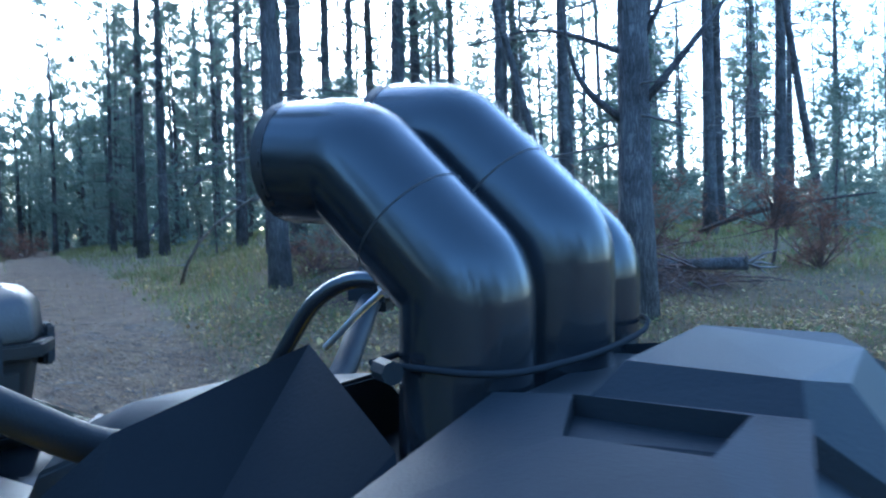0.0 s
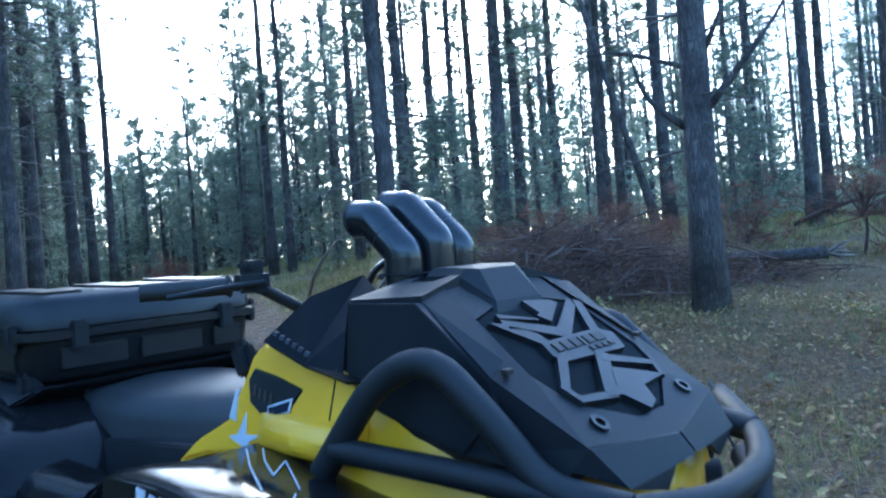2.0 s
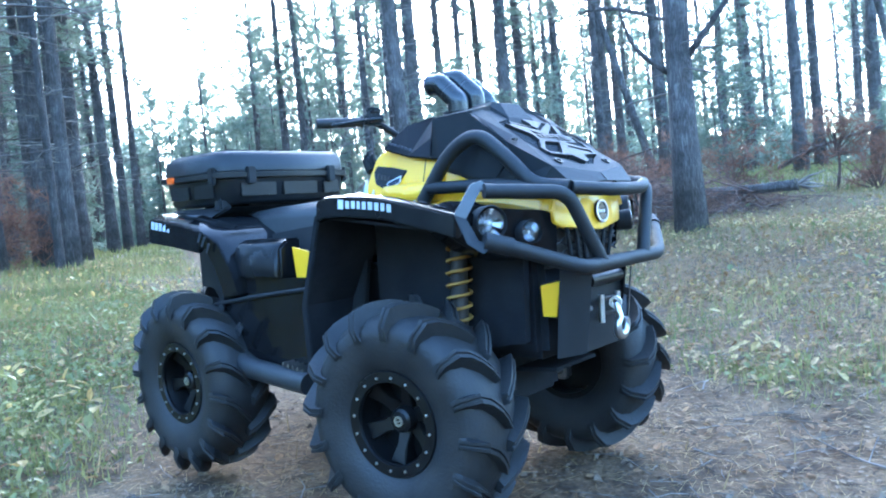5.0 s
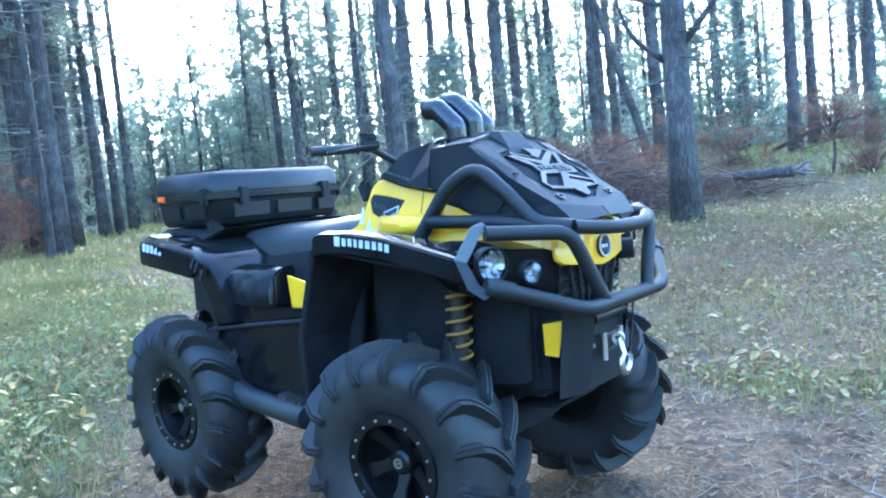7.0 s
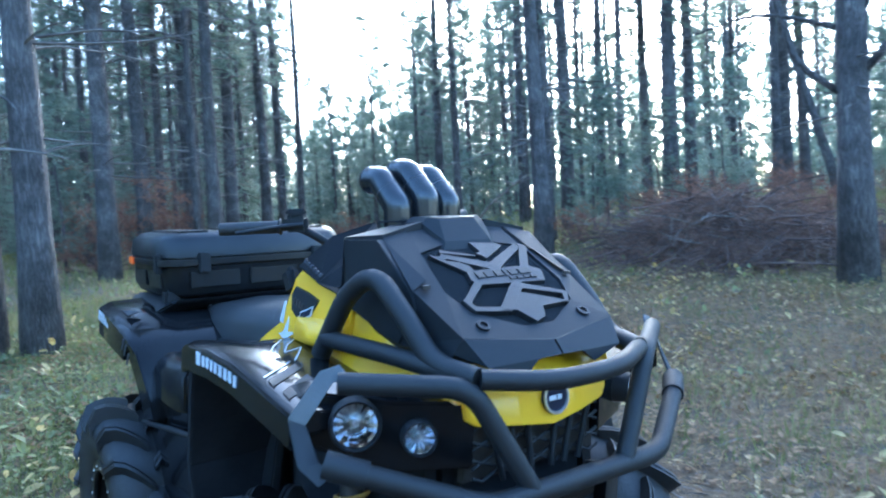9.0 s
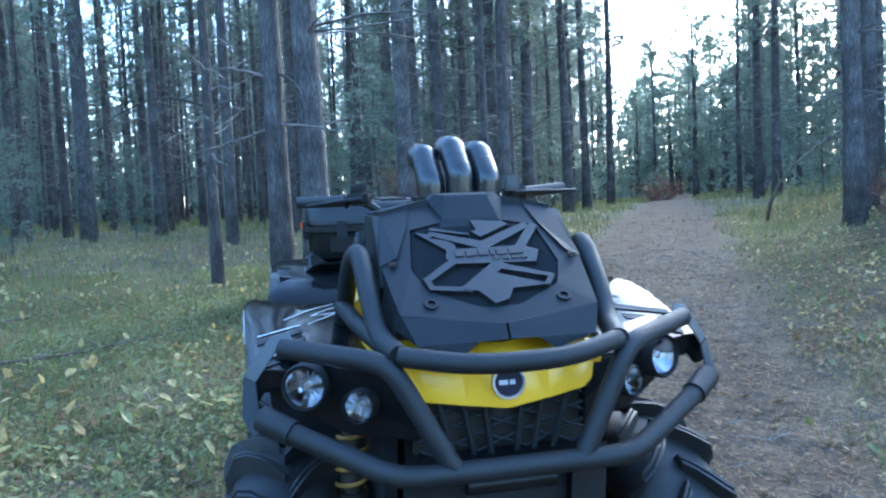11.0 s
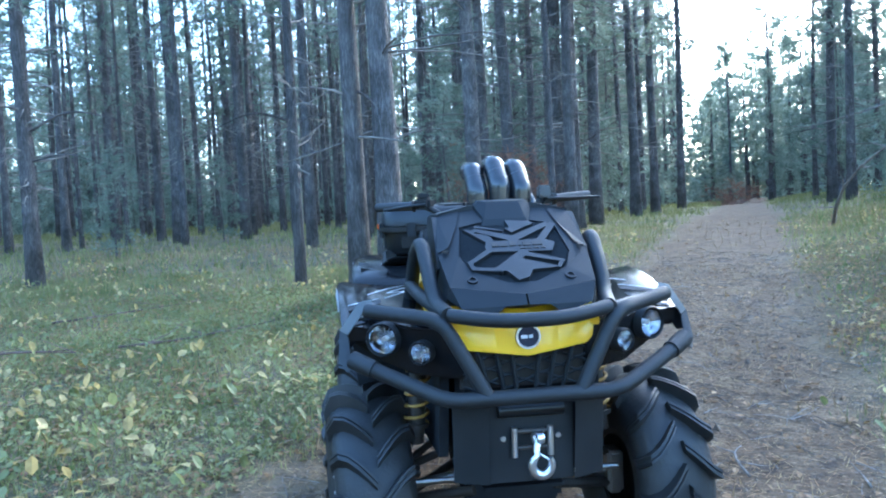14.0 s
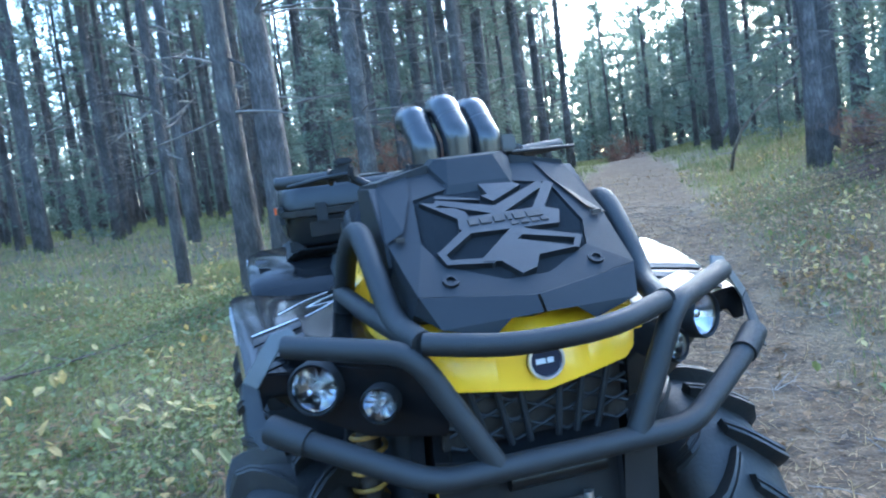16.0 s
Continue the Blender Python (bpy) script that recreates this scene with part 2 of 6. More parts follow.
def height(x, y):
    """The lie of the land: level where the quad stands, rising gently to the north and on the bank east of the trail."""
    d = off_trail(x, y)
    h = 1.15 * (1 - math.exp(-0.13 * soft(y - 0.5) / 1.15)) + 1.4 * (1 - math.exp(-0.17 * soft(d - 1.2) / 1.4)) - 0.012
    h += 0.05 * noise.noise((x * 0.35, y * 0.35, 0)) * min(1, math.hypot(x, y) / 4)
    rut = max(0, 1 - abs(abs(d) - 0.72) / 0.4)
    h -= 0.03 * rut * min(1, max(0, y - 2) / 3)
    return h + 0.012 * noise.noise((x * 2.2, y * 2.2, 3))


def off_trail(x, y):
    """Metres to the right of the trail's middle line."""
    return (x - 0.55 * y - 0.6) * 0.876


def beyond_edge(x, y):
    """Metres outside the bare trail, which narrows to the north."""
    d = off_trail(x, y)
    left = float(np.interp(y, [0.8, 6, 12, 20], [-1.7, -0.85, -0.9, -0.75]))
    right = float(np.interp(y, [-1.5, 2, 12, 20], [1.4, 1.05, 1.05, 0.85]))
    return max(d - right, left - d)


def build_ground():
    xs = sorted({round(-90 + 6 * i, 2) for i in range(31)} | {round(-12 + 0.6 * i, 2) for i in range(48)} | {round(-4 + 0.16 * i, 2) for i in range(66)})
    ys = sorted({round(-60 + 6 * i, 2) for i in range(27)} | {round(-8 + 0.6 * i, 2) for i in range(50)} | {round(-4 + 0.16 * i, 2) for i in range(66)})
    xs = [-1500, -400] + xs + [400, 1500]
    ys = [-1500, -400] + ys + [400, 1500]
    verts = [(x, y, height(x, y)) for y in ys for x in xs]
    k = len(xs)
    faces = [(j * k + i, j * k + i + 1, (j + 1) * k + i + 1, (j + 1) * k + i) for j in range(len(ys) - 1) for i in range(k - 1)]
    return mesh_from(verts, faces, "ground", True)


def ground_material():
    m = bpy.data.materials.new("forest floor")
    m.use_nodes = True
    n, l = m.node_tree.nodes, m.node_tree.links
    b = n["Principled BSDF"]
    b.inputs["Roughness"].default_value = 0.9
    b.inputs["Specular IOR Level"].default_value = 0.2
    tc = n.new("ShaderNodeTexCoord")

    def tex(scale, detail=6):
        t = n.new("ShaderNodeTexNoise")
        t.inputs["Scale"].default_value, t.inputs["Detail"].default_value = scale, detail
        l.new(tc.outputs["Object"], t.inputs["Vector"])
        return t.outputs[0]

    def math2(op, a, c):
        q = n.new("ShaderNodeMath")
        q.operation = op
        for i, v in enumerate((a, c)):
            if isinstance(v, (int, float)):
                q.inputs[i].default_value = v
            else:
                l.new(v, q.inputs[i])
        return q.outputs[0]

    def span(v, a, c):
        q = n.new("ShaderNodeMapRange")
        q.inputs["From Min"].default_value, q.inputs["From Max"].default_value = a, c
        l.new(v, q.inputs["Value"])
        return q.outputs[0]

    def blend(fac, a, c):
        q = n.new("ShaderNodeMix")
        q.data_type = "RGBA"
        l.new(fac, q.inputs["Factor"])
        for key, v in (("A", a), ("B", c)):
            if isinstance(v, tuple):
                q.inputs[key].default_value = (*v, 1)
            else:
                l.new(v, q.inputs[key])
        return q.outputs["Result"]

    sep = n.new("ShaderNodeSeparateXYZ")
    l.new(tc.outputs["Object"], sep.inputs[0])
    d = math2("SUBTRACT", sep.outputs["X"], math2("MULTIPLY", sep.outputs["Y"], 0.55))
    d = math2("MULTIPLY", math2("SUBTRACT", d, 0.6), 0.876)
    def ramp(y0, y1, a, c):
        q = n.new("ShaderNodeMapRange")
        for key, v in zip(("From Min", "From Max", "To Min", "To Max"), (y0, y1, a, c)):
            q.inputs[key].default_value = v
        l.new(sep.outputs["Y"], q.inputs["Value"])
        return q.outputs[0]

    wob = math2("MULTIPLY", math2("SUBTRACT", tex(1.1), 0.5), 1.3)
    left = math2("ADD", math2("ADD", ramp(0.8, 6, -1.7, -0.85), ramp(6, 12, 0, -0.05)), ramp(12, 20, 0, 0.15))
    edge = math2("ADD", math2("MAXIMUM", math2("SUBTRACT", d, math2("ADD", ramp(-1.5, 2, 1.4, 1.05), ramp(12, 20, 0, -0.2))), math2("SUBTRACT", left, d)), wob)
    green = span(edge, -0.2, 0.3)
    dirt = blend(span(tex(3.0), 0.35, 0.65), (0.084, 0.05, 0.027), (0.15, 0.098, 0.054))
    dirt = blend(span(tex(26, 8), 0.52, 0.75), dirt, (0.235, 0.158, 0.092))
    dirt = blend(span(tex(7, 8), 0.52, 0.66), dirt, (0.048, 0.032, 0.021))
    dirt = blend(span(tex(60, 8), 0.53, 0.68), dirt, (0.05, 0.036, 0.026))
    moss = blend(span(tex(1.1), 0.38, 0.62), (0.07, 0.072, 0.036), (0.17, 0.13, 0.078))
    moss = blend(math2("MULTIPLY", math2("MULTIPLY", span(d, 0.8, 1.8), span(sep.outputs["X"], 11, 8)), ramp(2, 7, 0.9, 0.35)), moss, (0.135, 0.082, 0.042))
    moss = blend(span(tex(18, 8), 0.5, 0.7), moss, (0.25, 0.17, 0.09))
    moss = blend(span(tex(5, 8), 0.5, 0.68), moss, (0.085, 0.07, 0.045))
    moss = blend(span(tex(45, 8), 0.52, 0.68), moss, (0.06, 0.05, 0.032))
    l.new(blend(green, dirt, moss), b.inputs["Base Color"])
    bp = n.new("ShaderNodeBump")
    bp.inputs["Strength"].default_value, bp.inputs["Distance"].default_value = 0.8, 0.03
    l.new(math2("ADD", tex(30, 8), math2("MULTIPLY", tex(7), 1.5)), bp.inputs["Height"])
    l.new(bp.outputs[0], b.inputs["Normal"])
    return m


ground = part("ground", build_ground(), ground_material())
tagged(ground, "grassy forest floor with a bare brown dirt trail", "ground", kind="structure")

# ---- the quad bike ----
quad = new("quad_bike")
quad.matrix_basis = pose(0, 0, 0.02, 2.0, 0, 0)
tagged(quad, "black and yellow mud quad bike with snorkels, standing on the trail", "quad bike")


def lathe_disc(r, t, n=32):
    return revolve([(-t / 2, 0.0001), (-t / 2, r), (t / 2, r), (t / 2, 0.0001)], n, "x", 40)


def tyre_body(R=0.372, half=0.118):
    """The round carcass of a mud tyre."""
    prof = [(-0.085, 0.168), (-0.105, 0.182), (-0.122, 0.24), (-half - 0.014, 0.29), (-half - 0.006, 0.325), (-half + 0.022, 0.353), (-0.05, R - 0.004), (0, R),
            (0.05, R - 0.004), (half - 0.022, 0.353), (half + 0.006, 0.325), (half + 0.014, 0.29), (0.122, 0.24), (0.105, 0.182), (0.085, 0.168)]
    return revolve(prof, 64, "x", 60)


def lug_mesh(side, R=0.372, half=0.118):
    """One long curved paddle lug, with a groove along its top."""
    path = [(0.004, R - 0.004, 0.06), (0.03, R - 0.004, -0.02), (0.06, R - 0.007, -0.105), (0.09, R - 0.014, -0.18), (half + 0.002, 0.347, -0.225), (half + 0.016, 0.322, -0.235), (half + 0.019, 0.296, -0.22)]
    tall = [0.03, 0.038, 0.043, 0.046, 0.044, 0.03, 0.006]
    verts, faces = [], []
    for (u, r, da), hgt in zip(path, tall):
        side_on = 0.0 if r > 0.345 else (1.0 if r < 0.32 else 0.6)
        for sunk, k in ((None, -1), (0, -0.66), (0, -0.2), (0.007, -0.08), (0.007, 0.08), (0, 0.2), (0, 0.66), (None, 1)):
            lift = -0.012 if sunk is None else max(0.003, hgt - sunk)
            rr = r - 0.012 if sunk is None else r + lift * (1 - side_on)
            uu = u if sunk is None else u + lift * side_on * 0.6
            an = da + k * 0.06
            verts.append((side * uu, rr * math.cos(an), rr * math.sin(an)))
    for j in range(len(path) - 1):
        for k in range(7):
            p = j * 8 + k
            faces.append((p, p + 1, p + 9, p + 8))
    e = (len(path) - 1) * 8
    faces += [tuple(range(8)), tuple(e + i for i in range(8))]
    return auto_smooth(solid(verts, faces), 38)


def make_wheel(place, data):
    """One wheel under the quad: tyre, rim, ring with bolts, cap."""
    place = place @ Matrix.Diagonal((1, 0.95, 0.95, 1))
    w = part("wheel", data["barrel"], M_rim, quad, place=place @ Matrix.Diagonal((1, 0.92, 0.92, 1)))
    tyre = part("tyre", data["tyre"], M_rubber, quad, "large mud tyre with curved paddle lugs", place)
    for side, key in ((-1, "lug_out"), (1, "lug_in")):
        for i in range(16):
            part("lug", data[key], M_rubber, tyre, place=pose(0, 0, 0, 360 * (i + (0.5 if side > 0 else 0)) / 16))
    part("bead_ring", data["ring"], M_rim, w)
    for i in range(16):
        a = math.tau * (i + 0.5) / 16
        part("ring_bolt", data["bolt"], M_chrome, w, place=pose(-0.108, 0.171 * math.cos(a), 0.171 * math.sin(a)))
    for i in range(6):
        part("spoke", data["spoke"], M_rim, w, place=pose(0, 0, 0, 60 * i))
    part("hub_cap", data["cap"], M_rim, w)
    part("cap_badge", data["badge"], M_chrome, w)
    return w


def to_mesh(bm, name="m"):
    me = bpy.data.meshes.new(name)
    bm.to_mesh(me)
    bm.free()
    return me


barrel = revolve([(0.09, 0.186), (-0.09, 0.186), (-0.1, 0.19), (-0.1, 0.18), (-0.085, 0.172), (-0.04, 0.163), (0.03, 0.155), (0.09, 0.16), (0.09, 0.186)], 40, "x", 40)
disc = revolve([(0.0, 0.158), (-0.012, 0.1), (-0.02, 0.03), (0.01, 0.03), (0.012, 0.158)], 40, "x", 40)
spoke = loft([[(-0.03, -0.028, 0.045), (-0.03, 0.028, 0.045), (0.0, 0.03, 0.045), (0.0, -0.03, 0.045)],
              [(-0.045, -0.02, 0.1), (-0.045, 0.02, 0.1), (0.0, 0.024, 0.1), (0.0, -0.024, 0.1)],
              [(-0.062, -0.034, 0.163), (-0.062, 0.034, 0.163), (0.0, 0.036, 0.163), (0.0, -0.036, 0.163)]], 0.003)
wheel_data = {
    "barrel": to_mesh(join(barrel, disc)),
    "tyre": to_mesh(tyre_body()),
    "lug_out": to_mesh(lug_mesh(-1)),
    "lug_in": to_mesh(lug_mesh(1)),
    "ring": to_mesh(revolve([(-0.1, 0.197), (-0.109, 0.192), (-0.109, 0.154), (-0.1, 0.15), (-0.09, 0.152), (-0.09, 0.197), (-0.1, 0.197)], 48, "x", 30)),
    "bolt": to_mesh(revolve([(0.0, 0.0055), (-0.006, 0.005), (-0.007, 0.0001)], 6, "x", 20)),
    "spoke": to_mesh(spoke),
    "cap": to_mesh(revolve([(-0.03, 0.05), (-0.06, 0.045), (-0.068, 0.034), (-0.07, 0.0001)], 28, "x", 30)),
    "badge": to_mesh(join(revolve([(-0.0705, 0.02), (-0.074, 0.02), (-0.074, 0.011), (-0.0705, 0.011)], 20, "x", 30), moved(box(-0.072, 0, 0, 0.004, 0.036, 0.006, 0), pose(0, 0, 0, 30)))),
}
STEER = 6.0
for sx, sy, turn in ((-1, -1, STEER), (1, -1, STEER), (-1, 1, 0), (1, 1, 0)):
    make_wheel(pose(sx * 0.5, -0.657 if sy < 0 else 0.59, 0.404, 0, 0, turn + (180 if sx > 0 else 0)) @ pose(0, 0, 0, 17 * (sx + 2 * sy)), wheel_data)

# chassis, engine block and belly, blackened for the shade between the wheels
part("chassis", join(box(0, -0.05, 0.5, 0.34, 1.5, 0.26, 0.02), box(0, 0.1, 0.72, 0.4, 1.1, 0.3, 0.03), box(0, -0.78, 0.75, 0.42, 0.42, 0.4, 0.03)), M_liner, quad)
part("skid_plate", slab([(-0.13, -0.98, 0.5), (0.13, -0.98, 0.5), (0.16, 0.7, 0.36), (-0.16, 0.7, 0.36)], (0, 0, 0.012), 0.003), M_liner, quad)
for sx in (-1, 1):
    for sy in (-1, 1):
        y0 = sy * 0.647
        part("lower_arm", join(tube([(sx * 0.14, y0 - 0.16, 0.44), (sx * 0.4, y0, 0.36)], 0.017, 0), tube([(sx * 0.14, y0 + 0.16, 0.44), (sx * 0.4, y0, 0.36)], 0.017, 0)), M_dark, quad)
        part("upper_arm", join(tube([(sx * 0.16, y0 - 0.12, 0.6), (sx * 0.39, y0, 0.47)], 0.014, 0), tube([(sx * 0.16, y0 + 0.12, 0.6), (sx * 0.39, y0, 0.47)], 0.014, 0)), M_dark, quad)
        part("axle_shaft", tube([(sx * 0.1, y0, 0.45), (sx * 0.42, y0, 0.4)], [0.016, 0.016], 0), M_steel, quad)
        part("knuckle", box(sx * 0.4, y0, 0.41, 0.06, 0.09, 0.16, 0.012), M_steel, quad)
        # shock with its coil
        top, low = Vector((sx * 0.3, y0 - 0.09, 0.97)), Vector((sx * 0.33, y0 - 0.09, 0.6))
        shock = part("shock", tube([top, low], 0.03, 0), M_dark, quad)
        coil = []
        ax = (low - top).normalized()
        u = ax.cross(Vector((0, 1, 0))).normalized()
        v = ax.cross(u)
        for i in range(97):
            a = math.tau * i * 7 / 96
            coil.append(top + (low - top) * (0.04 + 0.78 * i / 96) + (u * math.cos(a) + v * math.sin(a)) * 0.04)
        part("spring", tube(coil, 0.006, 0, 8), M_yellowspring if sy < 0 else M_dark, shock, "yellow coil spring" if sy < 0 else "black coil spring")
        part("spring_seat", moved(lathe_disc(0.043, 0.014, 20), Matrix.Translation(top + (low - top) * 0.83) @ (low - top).to_track_quat("X", "Z").to_matrix().to_4x4()), M_dark, shock)
part("tie_rod", tube([(-0.38, -0.77, 0.47), (0.38, -0.77, 0.47)], 0.011, 0), M_steel, quad)

# front body ---------------------------------------------------------------
for sx in (-1, 1):
    X = lambda x: sx * x
    # front mudguard: top skin that turns down to an outer band
    prof = [(-0.36, -0.012), (-0.4, 0.0), (-0.52, 0.0), (-0.66, -0.015), (-0.8, -0.046), (-0.94, -0.079)]
    inner_z = lambda y: float(np.interp(-y, [0.36, 0.5, 0.65, 0.94], [1.1, 1.085, 1.062, 1.03]))
    rings = []
    for y, dz in prof:
        t = (y + 0.36) / -0.58
        inner = 0.26 - 0.02 * t
        outer = 0.585 - 0.03 * t
        zi = inner_z(y)
        rings.append([(X(inner), y, zi), (X(0.42), y, 1.11 + dz * 0.9), (X(outer - 0.025), y, 1.133 + dz), (X(outer), y, 1.124 + dz), (X(outer + 0.006), y, 1.06 + dz),
                      (X(outer - 0.02), y, 1.054 + dz), (X(outer - 0.04), y, 1.085 + dz), (X(inner), y, zi - 0.02)])
    fender = part("front_mudguard", loft(rings, 0.004, smooth=40), M_gloss, quad, "gloss black front mudguard with pale decals")
    # name band as plain bars
    widths = (0.024, 0.016, 0.015, 0.012, 0.016, 0.018, 0.016, 0.015, 0.016)
    y = -0.47
    for i, w in enumerate(widths):
        t = (y + 0.36) / -0.58
        dz = float(np.interp(-y, [-p[0] for p in prof], [p[1] for p in prof]))
        hi, lo = (1.117 if i == 0 else 1.111), 1.087
        part("decal_bar", slab([(X(0.5863 - 0.03 * t), y, hi + dz), (X(0.5863 - 0.03 * t), y - w, hi + dz - 0.002), (X(0.588 - 0.03 * t), y - w, lo + dz - 0.002), (X(0.588 - 0.03 * t), y, lo + dz)], (X(0.0025), 0, 0)), M_white, fender, "white decal bar")
        y -= w + 0.01
    def top_z(x, y, lift=0.002):
        t = (y + 0.36) / -0.58
        dz = float(np.interp(-y, [-p[0] for p in prof], [p[1] for p in prof]))
        k = [0.26 - 0.02 * t, 0.42, 0.56 - 0.03 * t]
        return float(np.interp(x, k, [inner_z(y), 1.11 + dz * 0.9, 1.133 + dz])) + lift

    def film(pts, material, label):
        part("camo_decal", slab([(X(x), y, top_z(x, y)) for x, y in pts], (0, 0, 0.0012)), material, fender, label)

    # thin white outlines behind, grey diagonal bands towards the lamp
    line = ((0.3, -0.41), (0.355, -0.49), (0.4, -0.575), (0.36, -0.54), (0.325, -0.51), (0.365, -0.58), (0.41, -0.655))
    for (x0, y0), (x1, y1) in list(zip(line, line[1:])) + [((0.33, -0.4), (0.4, -0.51)), ((0.4, -0.51), (0.47, -0.64)), ((0.43, -0.67), (0.535, -0.77))]:
        film([(x0 - 0.001, y0 - 0.001), (x0 + 0.0015, y0 + 0.001), (x1 + 0.0015, y1 + 0.001), (x1 - 0.001, y1 - 0.001)], M_white, "white outline decal")
    for x0, y0, x1, y1, w in ((0.425, -0.685, 0.535, -0.79, 0.03), (0.425, -0.75, 0.53, -0.85, 0.035), (0.425, -0.83, 0.515, -0.91, 0.022)):
        film([(x0, y0), (x1, y1), (x1, y1 - w), (x0, y0 - w)], M_greydecal, "grey camouflage decal")
    # wheel arch liner and flare skirt, in flat black for the shade inside
    part("arch_liner", join(slab([(X(0.53), -0.2, 0.75), (X(0.548), -0.33, 1.07), (X(0.24), -0.33, 1.07), (X(0.24), -0.2, 0.75)], (0, 0.03, 0), 0.004), slab([(X(0.5), -0.175, 0.44), (X(0.53), -0.2, 0.752), (X(0.24), -0.2, 0.752), (X(0.24), -0.175, 0.44)], (0, 0.03, 0), 0.004),
                            slab([(X(0.27), -0.31, 0.5), (X(0.27), -0.96, 0.62), (X(0.25), -0.96, 1.0), (X(0.27), -0.31, 1.06)], (X(-0.03), 0, 0)),
                            slab([(X(0.26), -0.32, 1.045), (X(0.26), -0.9, 0.99), (X(0.53), -0.9, 0.99), (X(0.55), -0.33, 1.06)], (0, 0, 0.01))), M_liner, quad)
    # footwell with rest
    well = part("footwell", join(slab([(X(0.475), y, z) for y, z in ((-0.15, 0.795), (0.44, 0.722), (0.36, 0.66), (0.3, 0.6), (0.26, 0.52), (0.22, 0.45), (-0.15, 0.45))], (X(-0.02), 0, 0), 0.004),
                                 box(X(0.36), 0.03, 0.45, 0.26, 0.4, 0.03, 0.008)), M_gloss, quad)
    part("well_edge", tube([(X(0.482), -0.16, 0.803), (X(0.486), 0.1, 0.775), (X(0.486), 0.45, 0.727)], 0.009, 0.05, 10), M_matte, well)
    part("foot_rest", tube([(X(0.485), 0.31, 0.52), (X(0.505), 0.22, 0.483), (X(0.52), -0.17, 0.46)], 0.042, 0.05), M_seat, well)
    for i in range(5):
        part("foot_peg", box(X(0.485), -0.03 - 0.028 * i, 0.522 - 0.004 * i, 0.09, 0.011, 0.018, 0.003), M_steel, well)
    # tank side and small side plate in yellow
    def skin(pts, out):
        return [(X(0.285 - 0.28 * (z - 1.08) + out), y, z) for y, z in pts]
    side = [(-0.285, 1.215), (-0.3, 1.262), (-0.335, 1.288), (-0.43, 1.284), (-0.52, 1.262), (-0.64, 1.226), (-0.65, 1.098), (-0.5, 1.086), (-0.36, 1.08), (-0.2, 1.055), (-0.09, 1.02), (-0.15, 1.075), (-0.255, 1.13)]
    tank = part("tank_side", slab(skin(side, 0.0), (X(-0.06), 0, 0), 0.008), M_yellow, quad, "yellow fuel tank side panel")
    bulge = []
    for y, out in ((-0.36, 0.0), (-0.4, 0.022), (-0.5, 0.034), (-0.6, 0.034), (-0.648, 0.012)):
        fx = lambda z, o: X(0.285 - 0.28 * (z - 1.08) + o)
        bulge.append([(fx(1.165, -0.02), y, 1.166), (fx(1.158, out * 0.35), y, 1.16), (fx(1.143, out), y, 1.143), (fx(1.115, out), y, 1.115), (fx(1.095, out * 0.5), y, 1.096), (fx(1.09, -0.02), y, 1.09)])
    part("tank_bulge", loft(bulge, 0.004, smooth=40), M_yellow, tank)
    part("tank_seam", slab(skin([(-0.56, 1.25), (-0.563, 1.25), (-0.563, 1.095), (-0.56, 1.095)], 0.0015), (X(-0.004), 0, 0)), M_dark, tank)
    part("tank_scoop", slab(skin([(-0.305, 1.213), (-0.318, 1.236), (-0.4, 1.225), (-0.478, 1.208), (-0.445, 1.165), (-0.36, 1.152), (-0.322, 1.17)], 0.004), (X(-0.01), 0, 0), 0.003), M_matte, tank)
    part("scoop_sticker", slab(skin([(-0.385, 1.17), (-0.455, 1.192), (-0.452, 1.165), (-0.39, 1.146)], 0.006), (X(-0.003), 0, 0)), M_white, tank)
    part("sticker_face", slab(skin([(-0.39, 1.168), (-0.45, 1.186), (-0.447, 1.167), (-0.395, 1.151)], 0.0075), (X(-0.002), 0, 0)), M_blue, tank)
    part("scoop_bars", join(*[slab(skin([(-0.33 - 0.018 * i, 1.205 - 0.004 * i), (-0.34 - 0.018 * i, 1.204 - 0.004 * i), (-0.343 - 0.018 * i, 1.186 - 0.004 * i), (-0.333 - 0.018 * i, 1.187 - 0.004 * i)], 0.007), (X(-0.004), 0, 0)) for i in range(4)]), M_dark, tank)
    part("star_decal", slab(skin([(-0.27, 1.1), (-0.3, 1.108), (-0.315, 1.15), (-0.325, 1.11), (-0.37, 1.112), (-0.335, 1.095), (-0.345, 1.084), (-0.31, 1.09)], 0.003), (X(-0.004), 0, 0)), M_white, tank)
    part("fin_decal", slab(skin([(-0.262, 1.135), (-0.268, 1.19), (-0.275, 1.19), (-0.285, 1.13)], 0.003), (X(-0.004), 0, 0)), M_white, tank)
    part("knee_pad", moved(box(0, 0, 0, 0.04, 0.06, 0.085, 0.016), pose(X(0.232), -0.272, 1.246, -25, 0, 0)), M_matte, tank)
